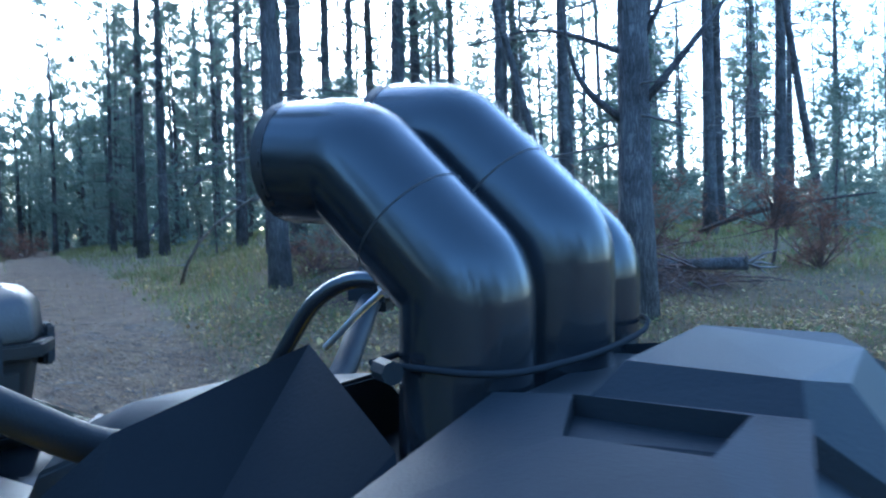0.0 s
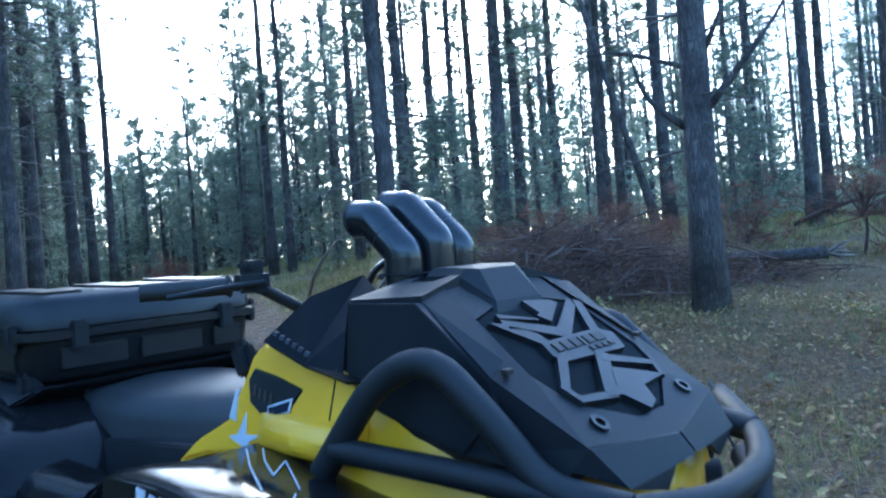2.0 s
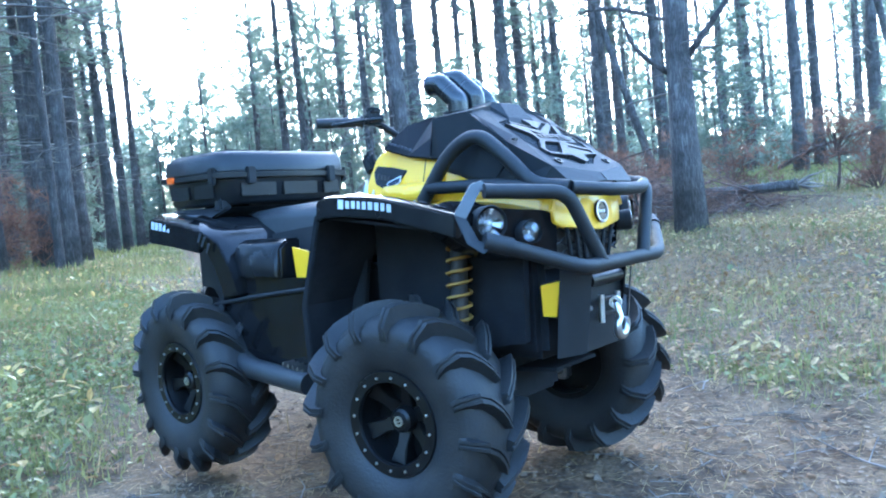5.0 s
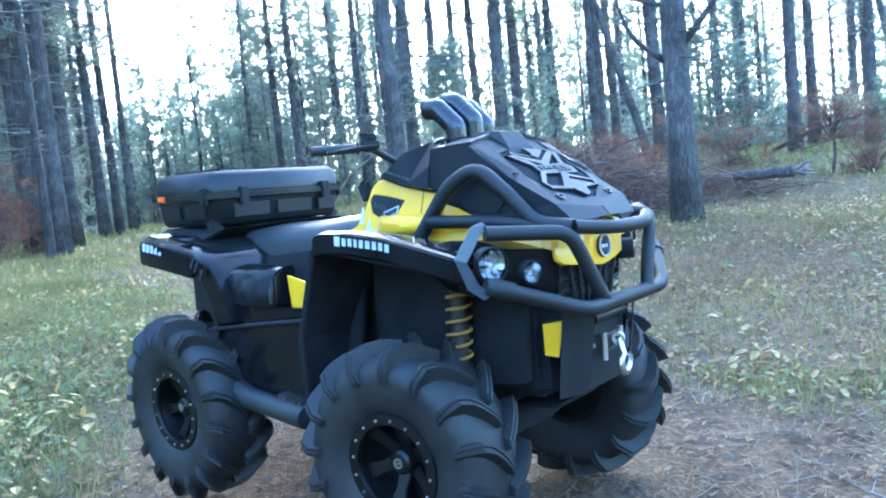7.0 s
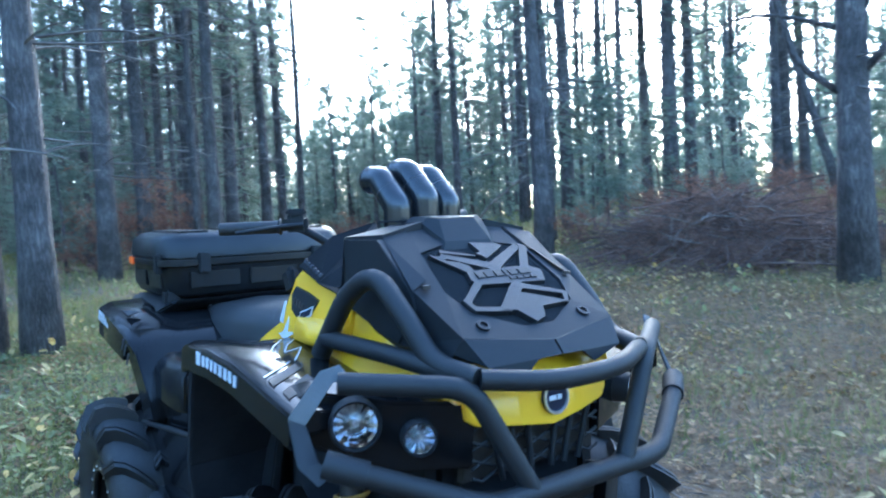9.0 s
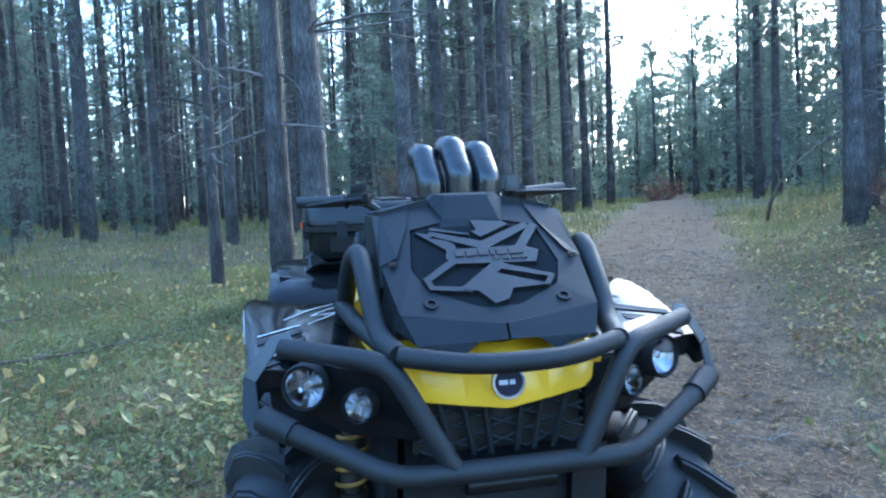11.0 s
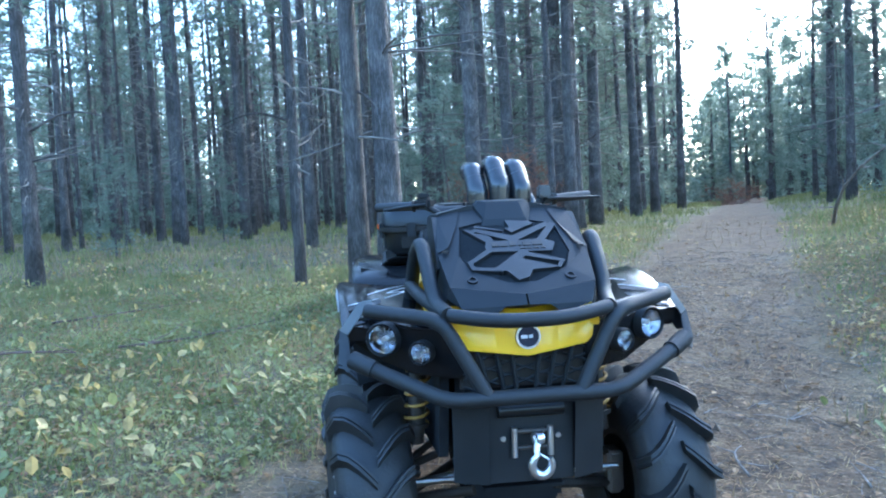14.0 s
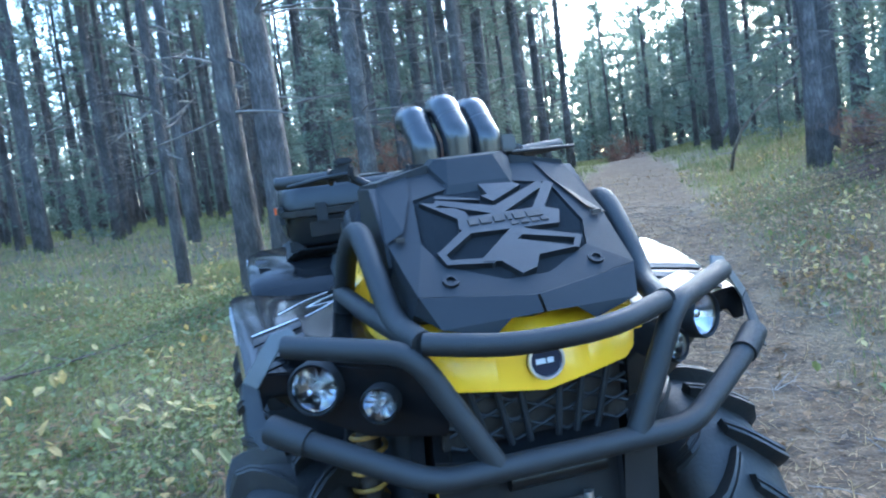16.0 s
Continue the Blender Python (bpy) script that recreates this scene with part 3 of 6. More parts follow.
    part("hood_side", loft([[(X(0.18), -0.62, 1.09), (X(0.262), -0.62, 1.095), (X(0.235), -0.62, 1.2), (X(0.18), -0.62, 1.21)],
                            [(X(0.18), -0.77, 1.08), (X(0.26), -0.77, 1.085), (X(0.235), -0.77, 1.16), (X(0.18), -0.77, 1.17)],
                            [(X(0.17), -0.9, 1.06), (X(0.255), -0.9, 1.066), (X(0.235), -0.9, 1.115), (X(0.17), -0.9, 1.13)],
                            [(X(0.15), -1.06, 1.03), (X(0.24), -1.06, 1.035), (X(0.215), -1.06, 1.085), (X(0.15), -1.06, 1.1)]], 0.005), M_yellow, quad)
    part("hood_lip", loft([[(X(0.2), y, z0), (X(x0), y, z0), (X(x1), y, z1), (X(0.2), y, z1 + 0.005)] for y, x0, x1, z0, z1 in ((-0.55, 0.285, 0.272, 1.05, 1.1), (-0.75, 0.281, 0.268, 1.05, 1.102), (-0.9, 0.268, 0.256, 1.045, 1.09), (-1.03, 0.25, 0.238, 1.03, 1.07))], 0.004), M_yellow, quad)
    part("side_plate", slab([(X(0.41), 0.0, 0.955), (X(0.42), -0.14, 0.93), (X(0.43), -0.15, 0.78), (X(0.42), -0.03, 0.81)], (X(0.01), 0, 0), 0.002), M_yellow, quad, "small yellow side plate")
    # fascia with two lamps
    fascia = part("headlight_fascia", loft([[(X(0.19), -1.05, 0.89), (X(0.19), -1.06, 1.035), (X(0.19), -0.93, 1.06), (X(0.19), -0.93, 0.88)],
                                            [(X(0.34), -0.985, 0.9), (X(0.35), -0.995, 1.05), (X(0.35), -0.88, 1.08), (X(0.34), -0.88, 0.89)],
                                            [(X(0.46), -0.9, 0.945), (X(0.47), -0.91, 1.075), (X(0.46), -0.83, 1.09), (X(0.46), -0.83, 0.935)],
                                            [(X(0.535), -0.865, 1.0), (X(0.53), -0.865, 1.06), (X(0.52), -0.8, 1.075), (X(0.52), -0.8, 1.0)]], 0.006), M_gloss, quad)
    for x, y, z, r in ((0.43, -0.972, 1.014, 0.0455), (0.318, -1.036, 0.978, 0.0315)):
        at_lamp = Matrix.Translation((X(x), y, z)) @ Vector((X(0.45), -1, 0.06)).to_track_quat("X", "Z").to_matrix().to_4x4()
        lamp = part("headlight", revolve([(-0.07, r * 1.17), (0.006, r * 1.19), (0.012, r * 1.1), (0.008, r * 1.03), (-0.045, r * 0.98)], 32, "x", 35), M_matte, quad, "round headlight with a clear lens", place=at_lamp)
        part("reflector", revolve([(0.004, r * 0.99), (-0.004, r * 0.84), (-0.016, r * 0.58), (-0.026, r * 0.3), (-0.029, 0.0001)], 13, "x", 4), M_mirror, lamp)
        part("bulb", revolve([(-0.03, r * 0.2), (-0.012, r * 0.2), (-0.009, r * 0.12), (-0.009, 0.0001)], 12, "x", 30), M_chrome, lamp)
        part("lens", revolve([(0.004, r), (0.014, r * 0.75), (0.018, r * 0.4), (0.019, 0.0001), (0.0185, 0.0001), (0.015, r * 0.4), (0.011, r * 0.75), (0.001, r), (0.004, r)], 32, "x", 60), M_lens, lamp)

nose_rings = []
for x, top_y, zt, zb in ((-0.225, -1.05, 1.075, 1.0), (-0.2, -1.062, 1.075, 0.983), (-0.1, -1.088, 1.073, 0.974), (0, -1.098, 1.073, 0.962), (0.1, -1.088, 1.073, 0.974), (0.2, -1.062, 1.075, 0.983), (0.225, -1.05, 1.075, 1.0)):
    nose_rings.append([(x, -1.0, zt + 0.065 - 0.1 * abs(x)), (x, top_y, zt), (x * 0.95, top_y - 0.005, zb), (x * 0.95, -1.0, zb - 0.005)])
nose = part("nose_panel", loft(nose_rings, 0.003), M_yellow, quad, "yellow nose panel with a round badge")
badge_at = Matrix.Translation((0, -1.104, 1.022)) @ Vector((0, -1, 0.06)).to_track_quat("X", "Z").to_matrix().to_4x4()
badge = part("badge", revolve([(-0.004, 0.038), (0.004, 0.038), (0.006, 0.034), (0.004, 0.031), (0.0035, 0.0001)], 32, "x", 30), M_blue, quad, "round dark badge with a silver ring", place=badge_at)
part("badge_ring", revolve([(0.004, 0.031), (0.0075, 0.032), (0.0075, 0.037), (0.004, 0.038)], 32, "x", 30), M_chrome, badge)
part("badge_bar", join(box(0.005, -0.012, 0, 0.003, 0.02, 0.01, 0), box(0.005, 0.008, 0, 0.003, 0.012, 0.01, 0)), M_white, badge)

# grille lattice
grille = part("grille", slab([(-0.2, -1.02, 0.85), (0.2, -1.02, 0.85), (0.19, -1.03, 0.99), (-0.19, -1.03, 0.99)], (0, 0.02, 0)), M_dark, quad)
for i in range(6):
    z = 0.865 + i * 0.02
    for k in range(7):
        x = -0.165 + 0.055 * k
        part("grille_bar", tube([(x - 0.027, -1.045, z), (x, -1.045, z + 0.011 * (1 if (i + k) % 2 else -1)), (x + 0.027, -1.045, z)], 0.004, 0, 6), M_matte, grille)
for sx in (-1, 1):
    for x0, x1 in ((0.03, 0.045), (0.07, 0.095), (0.115, 0.15)):
        part("grille_strut", tube([(sx * x0, -1.055, 0.85), (sx * x1, -1.06, 0.985)], 0.007, 0, 8), M_matte, grille)

# bumper ------------------------------------------------------------------
bumper = part("bumper", tube([(-0.52, -1.02, 0.965), (-0.47, -1.06, 0.945), (-0.255, -1.18, 0.862), (0.255, -1.18, 0.862), (0.47, -1.06, 0.945), (0.52, -1.02, 0.965)], 0.0235, 0.05), M_tube, quad, "black tubular steel bumper")
part("cross_bar", tube([(-0.24, -1.14, 1.105), (-0.1, -1.205, 1.09), (0.1, -1.205, 1.09), (0.24, -1.14, 1.105)], 0.0215, 0.08), M_tube, bumper)
for sx in (-1, 1):
    X = lambda x: sx * x
    part("upright", tube([(X(0.475), -0.99, 1.11), (X(0.262), -1.14, 1.092), (X(0.14), -1.178, 0.868)], 0.0225, 0.05), M_tube, bumper)
    part("side_hoop", tube([(X(0.315), -0.6, 1.09), (X(0.3), -0.72, 1.25), (X(0.285), -0.83, 1.305), (X(0.275), -0.96, 1.19), (X(0.265), -1.02, 1.12), (X(0.24), -1.14, 1.105)], 0.0245, 0.08), M_tube, bumper)
    part("side_rail", tube([(X(0.318), -0.64, 1.135), (X(0.3), -0.9, 1.13), (X(0.25), -1.1, 1.105)], 0.0215, 0.05), M_tube, bumper)
    outer = [Vector(v) for v in ((0.462, -0.975, 1.142), (0.5, -0.962, 1.132), (0.564, -0.945, 1.045), (0.568, -0.99, 0.962), (0.545, -1.03, 0.93))]
    inner = [Vector(v) for v in ((0.449, -0.992, 1.118), (0.484, -0.984, 1.11), (0.537, -0.968, 1.033), (0.532, -1.006, 0.968), (0.518, -1.043, 0.952))]

    def strip(i0, i1, thick=0.006):
        back = Vector((-0.45, 0.85, 0.1)) * thick
        return loft([[(X(q.x), q.y, q.z) for q in (outer[i], inner[i], inner[i] + back, outer[i] + back)] for i in range(i0, i1 + 1)], 0.0015)

    # one bent strip, its upper half lighter than its lower half
    part("corner_bracket", strip(2, 4), M_tube, bumper)
    part("bracket_top", strip(0, 2), M_earplate, bumper, "grey bent steel corner bracket")
    part("bar_sleeve", tube([(X(0.525), -1.017, 0.967), (X(0.46), -1.066, 0.942)], 0.028, 0), M_tube, bumper)
    part("bumper_plate", slab([(X(0.13), -1.14, 0.86), (X(0.228), -1.088, 0.86), (X(0.228), -1.06, 0.57), (X(0.13), -1.1, 0.57)], (X(0.008), 0.008, 0), 0.002), M_matte, bumper)
    part("plate_backing", slab([(X(0.211), -1.075, 0.82), (X(0.214), -0.995, 0.805), (X(0.211), -0.995, 0.695), (X(0.211), -1.055, 0.695)], (X(-0.012), 0, 0)), M_matte, bumper)
    part("yellow_plate", slab([(X(0.215), -1.07, 0.815), (X(0.22), -1.0, 0.8), (X(0.215), -1.0, 0.7), (X(0.215), -1.05, 0.7)], (X(0.006), 0, 0), 0.001), M_yellow, bumper, "yellow bumper side plate")
winch = part("winch_mount", join(box(0, -1.08, 0.7, 0.27, 0.02, 0.26, 0.004), box(0, -1.03, 0.72, 0.24, 0.1, 0.12, 0.02)), M_matte, quad)
part("winch_drum", moved(lathe_disc(0.022, 0.2, 20), pose(0, -1.1, 0.8)), M_rim, winch)
for x in (-0.055, 0.055):
    part("fairlead_roller", tube([(x, -1.118, 0.66), (x, -1.118, 0.75)], 0.0095, 0), M_chrome, winch)
for z in (0.685, 0.735):
    part("fairlead_bar", tube([(-0.05, -1.112, z), (0.05, -1.112, z)], 0.007, 0), M_dark, winch)
for x in (-0.085, 0.085):
    part("mount_bolt", moved(revolve([(0, 0.009), (0.006, 0.008), (0.007, 0.0001)], 8, "x", 20), pose(x, -1.092, 0.71, 0, 0, -90)), M_chrome, winch)
hook_pts = [(0.02 + 0.03 * math.cos(a), -1.15 - 0.004 * math.sin(a), 0.642 + 0.033 * math.sin(a)) for a in [radians(118 + i * 20) for i in range(15)]]
hook = part("winch_hook", tube([(0.014, -1.135, 0.715), (0.004, -1.148, 0.685)] + hook_pts, [0.011, 0.0105] + [0.009 + 0.006 * math.sin(math.pi * i / 14) for i in range(15)], 0, 12), M_chrome, quad, "bright steel winch hook")
part("hook_clip", tube([(0.006, -1.15, 0.68), (0.04, -1.152, 0.658)], 0.0035, 0, 8), M_chrome, hook)
part("hook_shackle", moved(revolve([(-0.012, 0.011), (-0.012, 0.02), (0.012, 0.02), (0.012, 0.011), (-0.012, 0.011)], 20, "x", 30), pose(0.014, -1.132, 0.718, 0, 0, 20)), M_chrome, hook)

# radiator cover -----------------------------------------------------------
def cover_plane(y):
    return 1.188 + 0.685 * (y + 1.05)


UPN = Vector((0, -0.565, 0.825))
half = [(0.06, -0.73), (0.14, -0.748), (0.221, -0.768), (0.242, -0.92), (0.224, -1.068), (0.0, -1.105)]
face = [(x, y, cover_plane(y) - (0.014 if i == 3 else 0.008 if i == 2 else 0)) for i, (x, y) in enumerate(half)]
rim = [(0.075, -0.61, 1.4), (0.15, -0.6, 1.39), (0.238, -0.6, 1.374), (0.246, -0.86, 1.14), (0.235, -1.035, 1.125), (0.0, -1.08, 1.11)]
front = face + [(-x, y, z) for x, y, z in reversed(face[:-1])]
back = rim + [(-x, y, z) for x, y, z in reversed(rim[:-1])]
k = len(front)
win_half = [(0.055, -0.8), (0.158, -0.826), (0.178, -0.945), (0.152, -1.008), (0.045, -1.06)]
win = [(x, y, cover_plane(y)) for x, y in win_half] + [(-x, y, cover_plane(y)) for x, y in reversed(win_half)]
floor_win = [tuple(Vector(v) - UPN * 0.011) for v in win]
verts = front + back + win + floor_win
faces = [(i, (i + 1) % k, k + (i + 1) % k, k + i) for i in range(k)]
w0, n_w = 2 * k, len(win)
faces += [(0, 1, w0 + 1, w0), (1, 2, w0 + 1), (2, 3, w0 + 2, w0 + 1), (3, 4, w0 + 3, w0 + 2), (4, 5, w0 + 4, w0 + 3), (5, w0 + 5, w0 + 4), (5, 6, w0 + 6, w0 + 5), (6, 7, w0 + 7, w0 + 6), (7, 8, w0 + 8, w0 + 7), (8, 9, w0 + 8), (9, 10, w0 + 9, w0 + 8), (10, 0, w0, w0 + 9)]
faces += [(w0 + i, w0 + (i + 1) % n_w, w0 + n_w + (i + 1) % n_w, w0 + n_w + i) for i in range(n_w)]
faces += [tuple(w0 + n_w + i for i in range(n_w))]
cover = part("radiator_cover", solid(verts, faces), M_cover, quad, "black faceted radiator cover with an emblem plate")
inner = [(x * 0.95, y + 0.04, z - 0.2 if y > -0.7 else z - 0.02) for x, y, z in back]
part("cover_side", loft([back, inner], 0), M_matte, cover)
part("cover_top", solid([(-0.237, -0.6, 1.373), (-0.15, -0.6, 1.39), (0.15, -0.6, 1.39), (0.237, -0.6, 1.373), (0.24, -0.58, 1.25), (-0.24, -0.58, 1.25)], [(0, 1, 2, 3, 4, 5)]), M_matte, cover)
def brow_ring(pts):
    return pts + [(-x, y, z) for x, y, z in reversed(pts)]


part("brow", loft([brow_ring([(-0.088, -0.655, 1.37), (-0.1, -0.75, 1.38), (-0.08, -0.815, cover_plane(-0.815) - 0.006)]),
                   brow_ring([(-0.088, -0.655, 1.408), (-0.097, -0.748, 1.408), (-0.07, -0.806, cover_plane(-0.806) + 0.008)]),
                   brow_ring([(-0.074, -0.667, 1.424), (-0.08, -0.744, 1.424), (-0.055, -0.76, 1.42)])], 0), M_cover, cover)
# shoulder tops, each with a recess beside the brow, its floor blackened as shade
for sx in (-1, 1):
    ring_out = [(sx * 0.088, -0.604, 1.404), (sx * 0.236, -0.602, 1.378), (sx * 0.222, -0.766, 1.3865), (sx * 0.099, -0.75, 1.4125)]
    ring_in = [(sx * 0.092, -0.648, 1.409), (sx * 0.138, -0.662, 1.4025), (sx * 0.142, -0.722, 1.4045), (sx * 0.1, -0.728, 1.4115)]
    under = [(x, y, z - 0.02) for x, y, z in ring_in]
    skirt = [(x, y, z - 0.03) for x, y, z in ring_out]
    part("shoulder_top", solid(ring_out + ring_in + under + skirt, [(i, (i + 1) % 4, 12 + (i + 1) % 4, 12 + i) for i in range(4)] + [(i, (i + 1) % 4, 4 + (i + 1) % 4, 4 + i) for i in range(4)] + [(4 + i, 4 + (i + 1) % 4, 8 + (i + 1) % 4, 8 + i) for i in range(4)]), M_cover, cover)
    part("recess_floor", slab([(sx * x, y, z) for x, y, z in ((0.085, -0.64, 1.3945), (0.16, -0.64, 1.3915), (0.16, -0.735, 1.3965), (0.085, -0.735, 1.3985))], (0, 0, 0.001)), M_liner, cover)
# chin plates, split in the middle
for sx in (-1, 1):
    X = lambda x: sx * x
    part("side_skin", slab([(X(0.243 + 0.03 * (1.372 - z)), y, z) for y, z in ((-0.605, 1.372), (-0.768, 1.375), (-0.915, 1.262), (-0.93, 1.22), (-0.86, 1.14), (-0.64, 1.2))], (X(-0.022), 0, 0), 0.002), M_cover, cover)
    part("chin_plate", slab([(X(0.003), -1.107, 1.151), (X(0.222), -1.07, 1.174), (X(0.232), -1.045, 1.14), (X(0.198), -1.118, 1.118), (X(0.102), -1.13, 1.092), (X(0.066), -1.128, 1.12), (X(0.003), -1.132, 1.122)], (0, 0.012, 0.002), 0.0), M_cover, cover)
    part("shoulder_plate", solid([(X(0.15), -0.752, cover_plane(-0.752) + 0.004), (X(0.224), -0.766, 1.377), (X(0.246), -0.92, 1.266), (X(0.205), -0.915, cover_plane(-0.915) + 0.005), (X(0.166), -0.822, cover_plane(-0.822) + 0.006)], [(0, 1, 2, 3, 4)]), M_cover, cover)
# woven screen in the window, over a dark plate added to make it read
screen = []
for k in (-1, 1):
    for i in range(-64, 65):
        u0 = i * 0.0068
        run = []
        for j in range(81):
            y = -0.806 - 0.0031 * j
            x = u0 + k * (y + 0.93) * 1.15
            w = float(np.interp(-y, [0.8, 0.826, 0.945, 1.008, 1.06], [0.055, 0.156, 0.175, 0.15, 0.045]))
            if abs(x) < w:
                run.append(Vector((x, y, cover_plane(y))) - UPN * (0.0068 + 0.001 * k))
        if len(run) > 2:
            screen.append(tube([run[0], run[-1]], 0.0013, 0, 4))
tagged(part("screen", join(*screen), M_cover, cover), kind="stuff")
part("radiator", slab([Vector((x * 0.985, -0.93 + (y + 0.93) * 0.985, cover_plane(-0.93 + (y + 0.93) * 0.985))) - UPN * 0.0105 for x, y, z in win], UPN * 0.0012), M_liner, cover)


def on_cover(u, v, lift=0.0):
    """A place on the cover's sloping face: across, up the slope."""
    y = -0.926 + v * 0.825
    return Vector((u, y, cover_plane(y))) + UPN * lift


def stroke(a, b, w0, w1=None):
    """Outline of a tapering stroke between two places."""
    a, b = Vector(a), Vector(b)
    d = (b - a).normalized()
    s = Vector((-d.y, d.x))
    w1 = w0 if w1 is None else w1
    return [a + s * w0 / 2 - d * w0 * 0.3, b + s * w1 / 2 + d * w1 * 0.3, b - s * w1 / 2 + d * w1 * 0.3, a - s * w0 / 2 - d * w0 * 0.3]


upper_strokes = [
    stroke((-0.112, 0.095), (0.008, 0.042), 0.016, 0.03), stroke((0.008, 0.042), (0.132, 0.113), 0.03, 0.02), stroke((-0.108, 0.112), (-0.02, 0.086), 0.012, 0.004),
    [(-0.15, 0.1), (-0.1, 0.088), (-0.12, 0.078), (-0.08, 0.066), (-0.062, 0.05), (-0.06, 0.03), (-0.085, 0.03)],
    [(-0.004, 0.14), (0.076, 0.13), (0.088, 0.118), (0.008, 0.073), (-0.012, 0.096), (0.004, 0.1)],
    stroke((0.15, 0.108), (0.098, 0.032), 0.022, 0.024),
]
lower_strokes = [
    [(-0.085, 0.03), (0.105, 0.032), (0.138, 0.012), (0.12, -0.03), (-0.075, -0.022), (-0.092, -0.004)],
    stroke((-0.078, -0.014), (-0.145, -0.07), 0.02, 0.016), stroke((-0.15, -0.068), (-0.142, -0.1), 0.014, 0.014), stroke((-0.142, -0.1), (-0.06, -0.112), 0.014, 0.016), stroke((-0.06, -0.108), (0.03, -0.03), 0.026, 0.03),
    stroke((0.02, -0.036), (0.138, -0.08), 0.022, 0.012), stroke((0.142, -0.08), (0.124, -0.11), 0.014, 0.012),
    [(0.012, -0.062), (0.1, -0.1), (0.128, -0.112), (0.04, -0.118), (0.022, -0.152), (-0.012, -0.163), (-0.04, -0.12), (-0.075, -0.113), (-0.03, -0.1)],
]
shapes = upper_strokes + lower_strokes


def emblem_piece(i):
    return slab([on_cover(u, v, -0.012) for u, v in shapes[i]], UPN * (0.018 + 0.0003 * i), 0)


emblem = part("emblem_plate", emblem_piece(6), M_emblem, quad, "raised grey emblem plate with plain strokes")
for i in range(len(shapes)):
    if i != 6:
        part("emblem_stroke", emblem_piece(i), M_emblem, emblem)
for i, w in enumerate((0.02, 0.024, 0.022, 0.01, 0.024, 0.034)):
    u = -0.068 + sum((0.02, 0.024, 0.022, 0.01, 0.024, 0.034)[:i]) + 0.006 * i
    part("emblem_bar", slab([on_cover(a, b, 0.0075) for a, b in ((u, 0.0), (u + w, 0.001), (u + w, 0.022), (u, 0.021))], UPN * 0.003), M_dark, emblem)
for i in range(4):
    u = 0.02 + i * 0.022
    part("emblem_bar", slab([on_cover(a, b, 0.0075) for a, b in ((u, -0.016), (u + 0.016, -0.016), (u + 0.016, -0.006), (u, -0.006))], UPN * 0.003), M_dark, emblem)
for sx in (-1, 1):
    b = Matrix.Translation((sx * 0.152, -1.047, 1.192)) @ UPN.to_track_quat("X", "Z").to_matrix().to_4x4()
    bolt = part("cover_bolt", revolve([(-0.004, 0.017), (0.004, 0.016), (0.004, 0.009), (-0.001, 0.009), (-0.001, 0.0001)], 20, "x", 30), M_rim, cover, place=b)
    part("slot", box(sx * 0.218, -0.93, cover_plane(-0.93) + 0.002, 0.02, 0.012, 0.008, 0.001), M_dark, cover)

# snorkels -----------------------------------------------------------------
for x, dz, dy in ((-0.052, -0.011, 0.0), (0.026, 0.009, -0.018), (0.104, -0.006, -0.01)):
    pipe = part("snorkel_pipe", tube([(x, -0.568 + dy, 1.2), (x, -0.568 + dy, 1.465 + dz), (x - 0.004, -0.493 + dy, 1.536 + dz), (x - 0.008, -0.448 + dy, 1.538 + dz)], 0.0388, 0.011, 32, cap=False), M_pipe, quad, "black elbowed snorkel pipe")
    part("pipe_mouth", moved(revolve([(-0.006, 0.0388), (0.003, 0.0388), (0.003, 0.035), (-0.01, 0.035), (-0.01, 0.0001)], 24, "y", 30), pose(x - 0.008, -0.448 + dy, 1.538 + dz)), M_dark, pipe)
    part("pipe_seam", moved(revolve([(-0.0007, 0.0391), (0.0007, 0.0391), (0.0007, 0.038), (-0.0007, 0.038), (-0.0007, 0.0391)], 24, "y", 30), pose(x - 0.002, -0.532 + dy, 1.499 + dz, 43)), M_dark, pipe)
part("pipe_strap", tube([(-0.092, -0.545, 1.412), (-0.092, -0.61, 1.412), (-0.012, -0.632, 1.415), (0.08, -0.632, 1.418), (0.146, -0.61, 1.42), (0.146, -0.54, 1.418), (0.02, -0.525, 1.414), (-0.092, -0.53, 1.412)], 0.0019, 0.03, 8), M_liner, quad)
part("strap_bolt", moved(lathe_disc(0.0065, 0.016, 8), pose(-0.098, -0.545, 1.41, 0, 0, 60)), M_matte, quad)

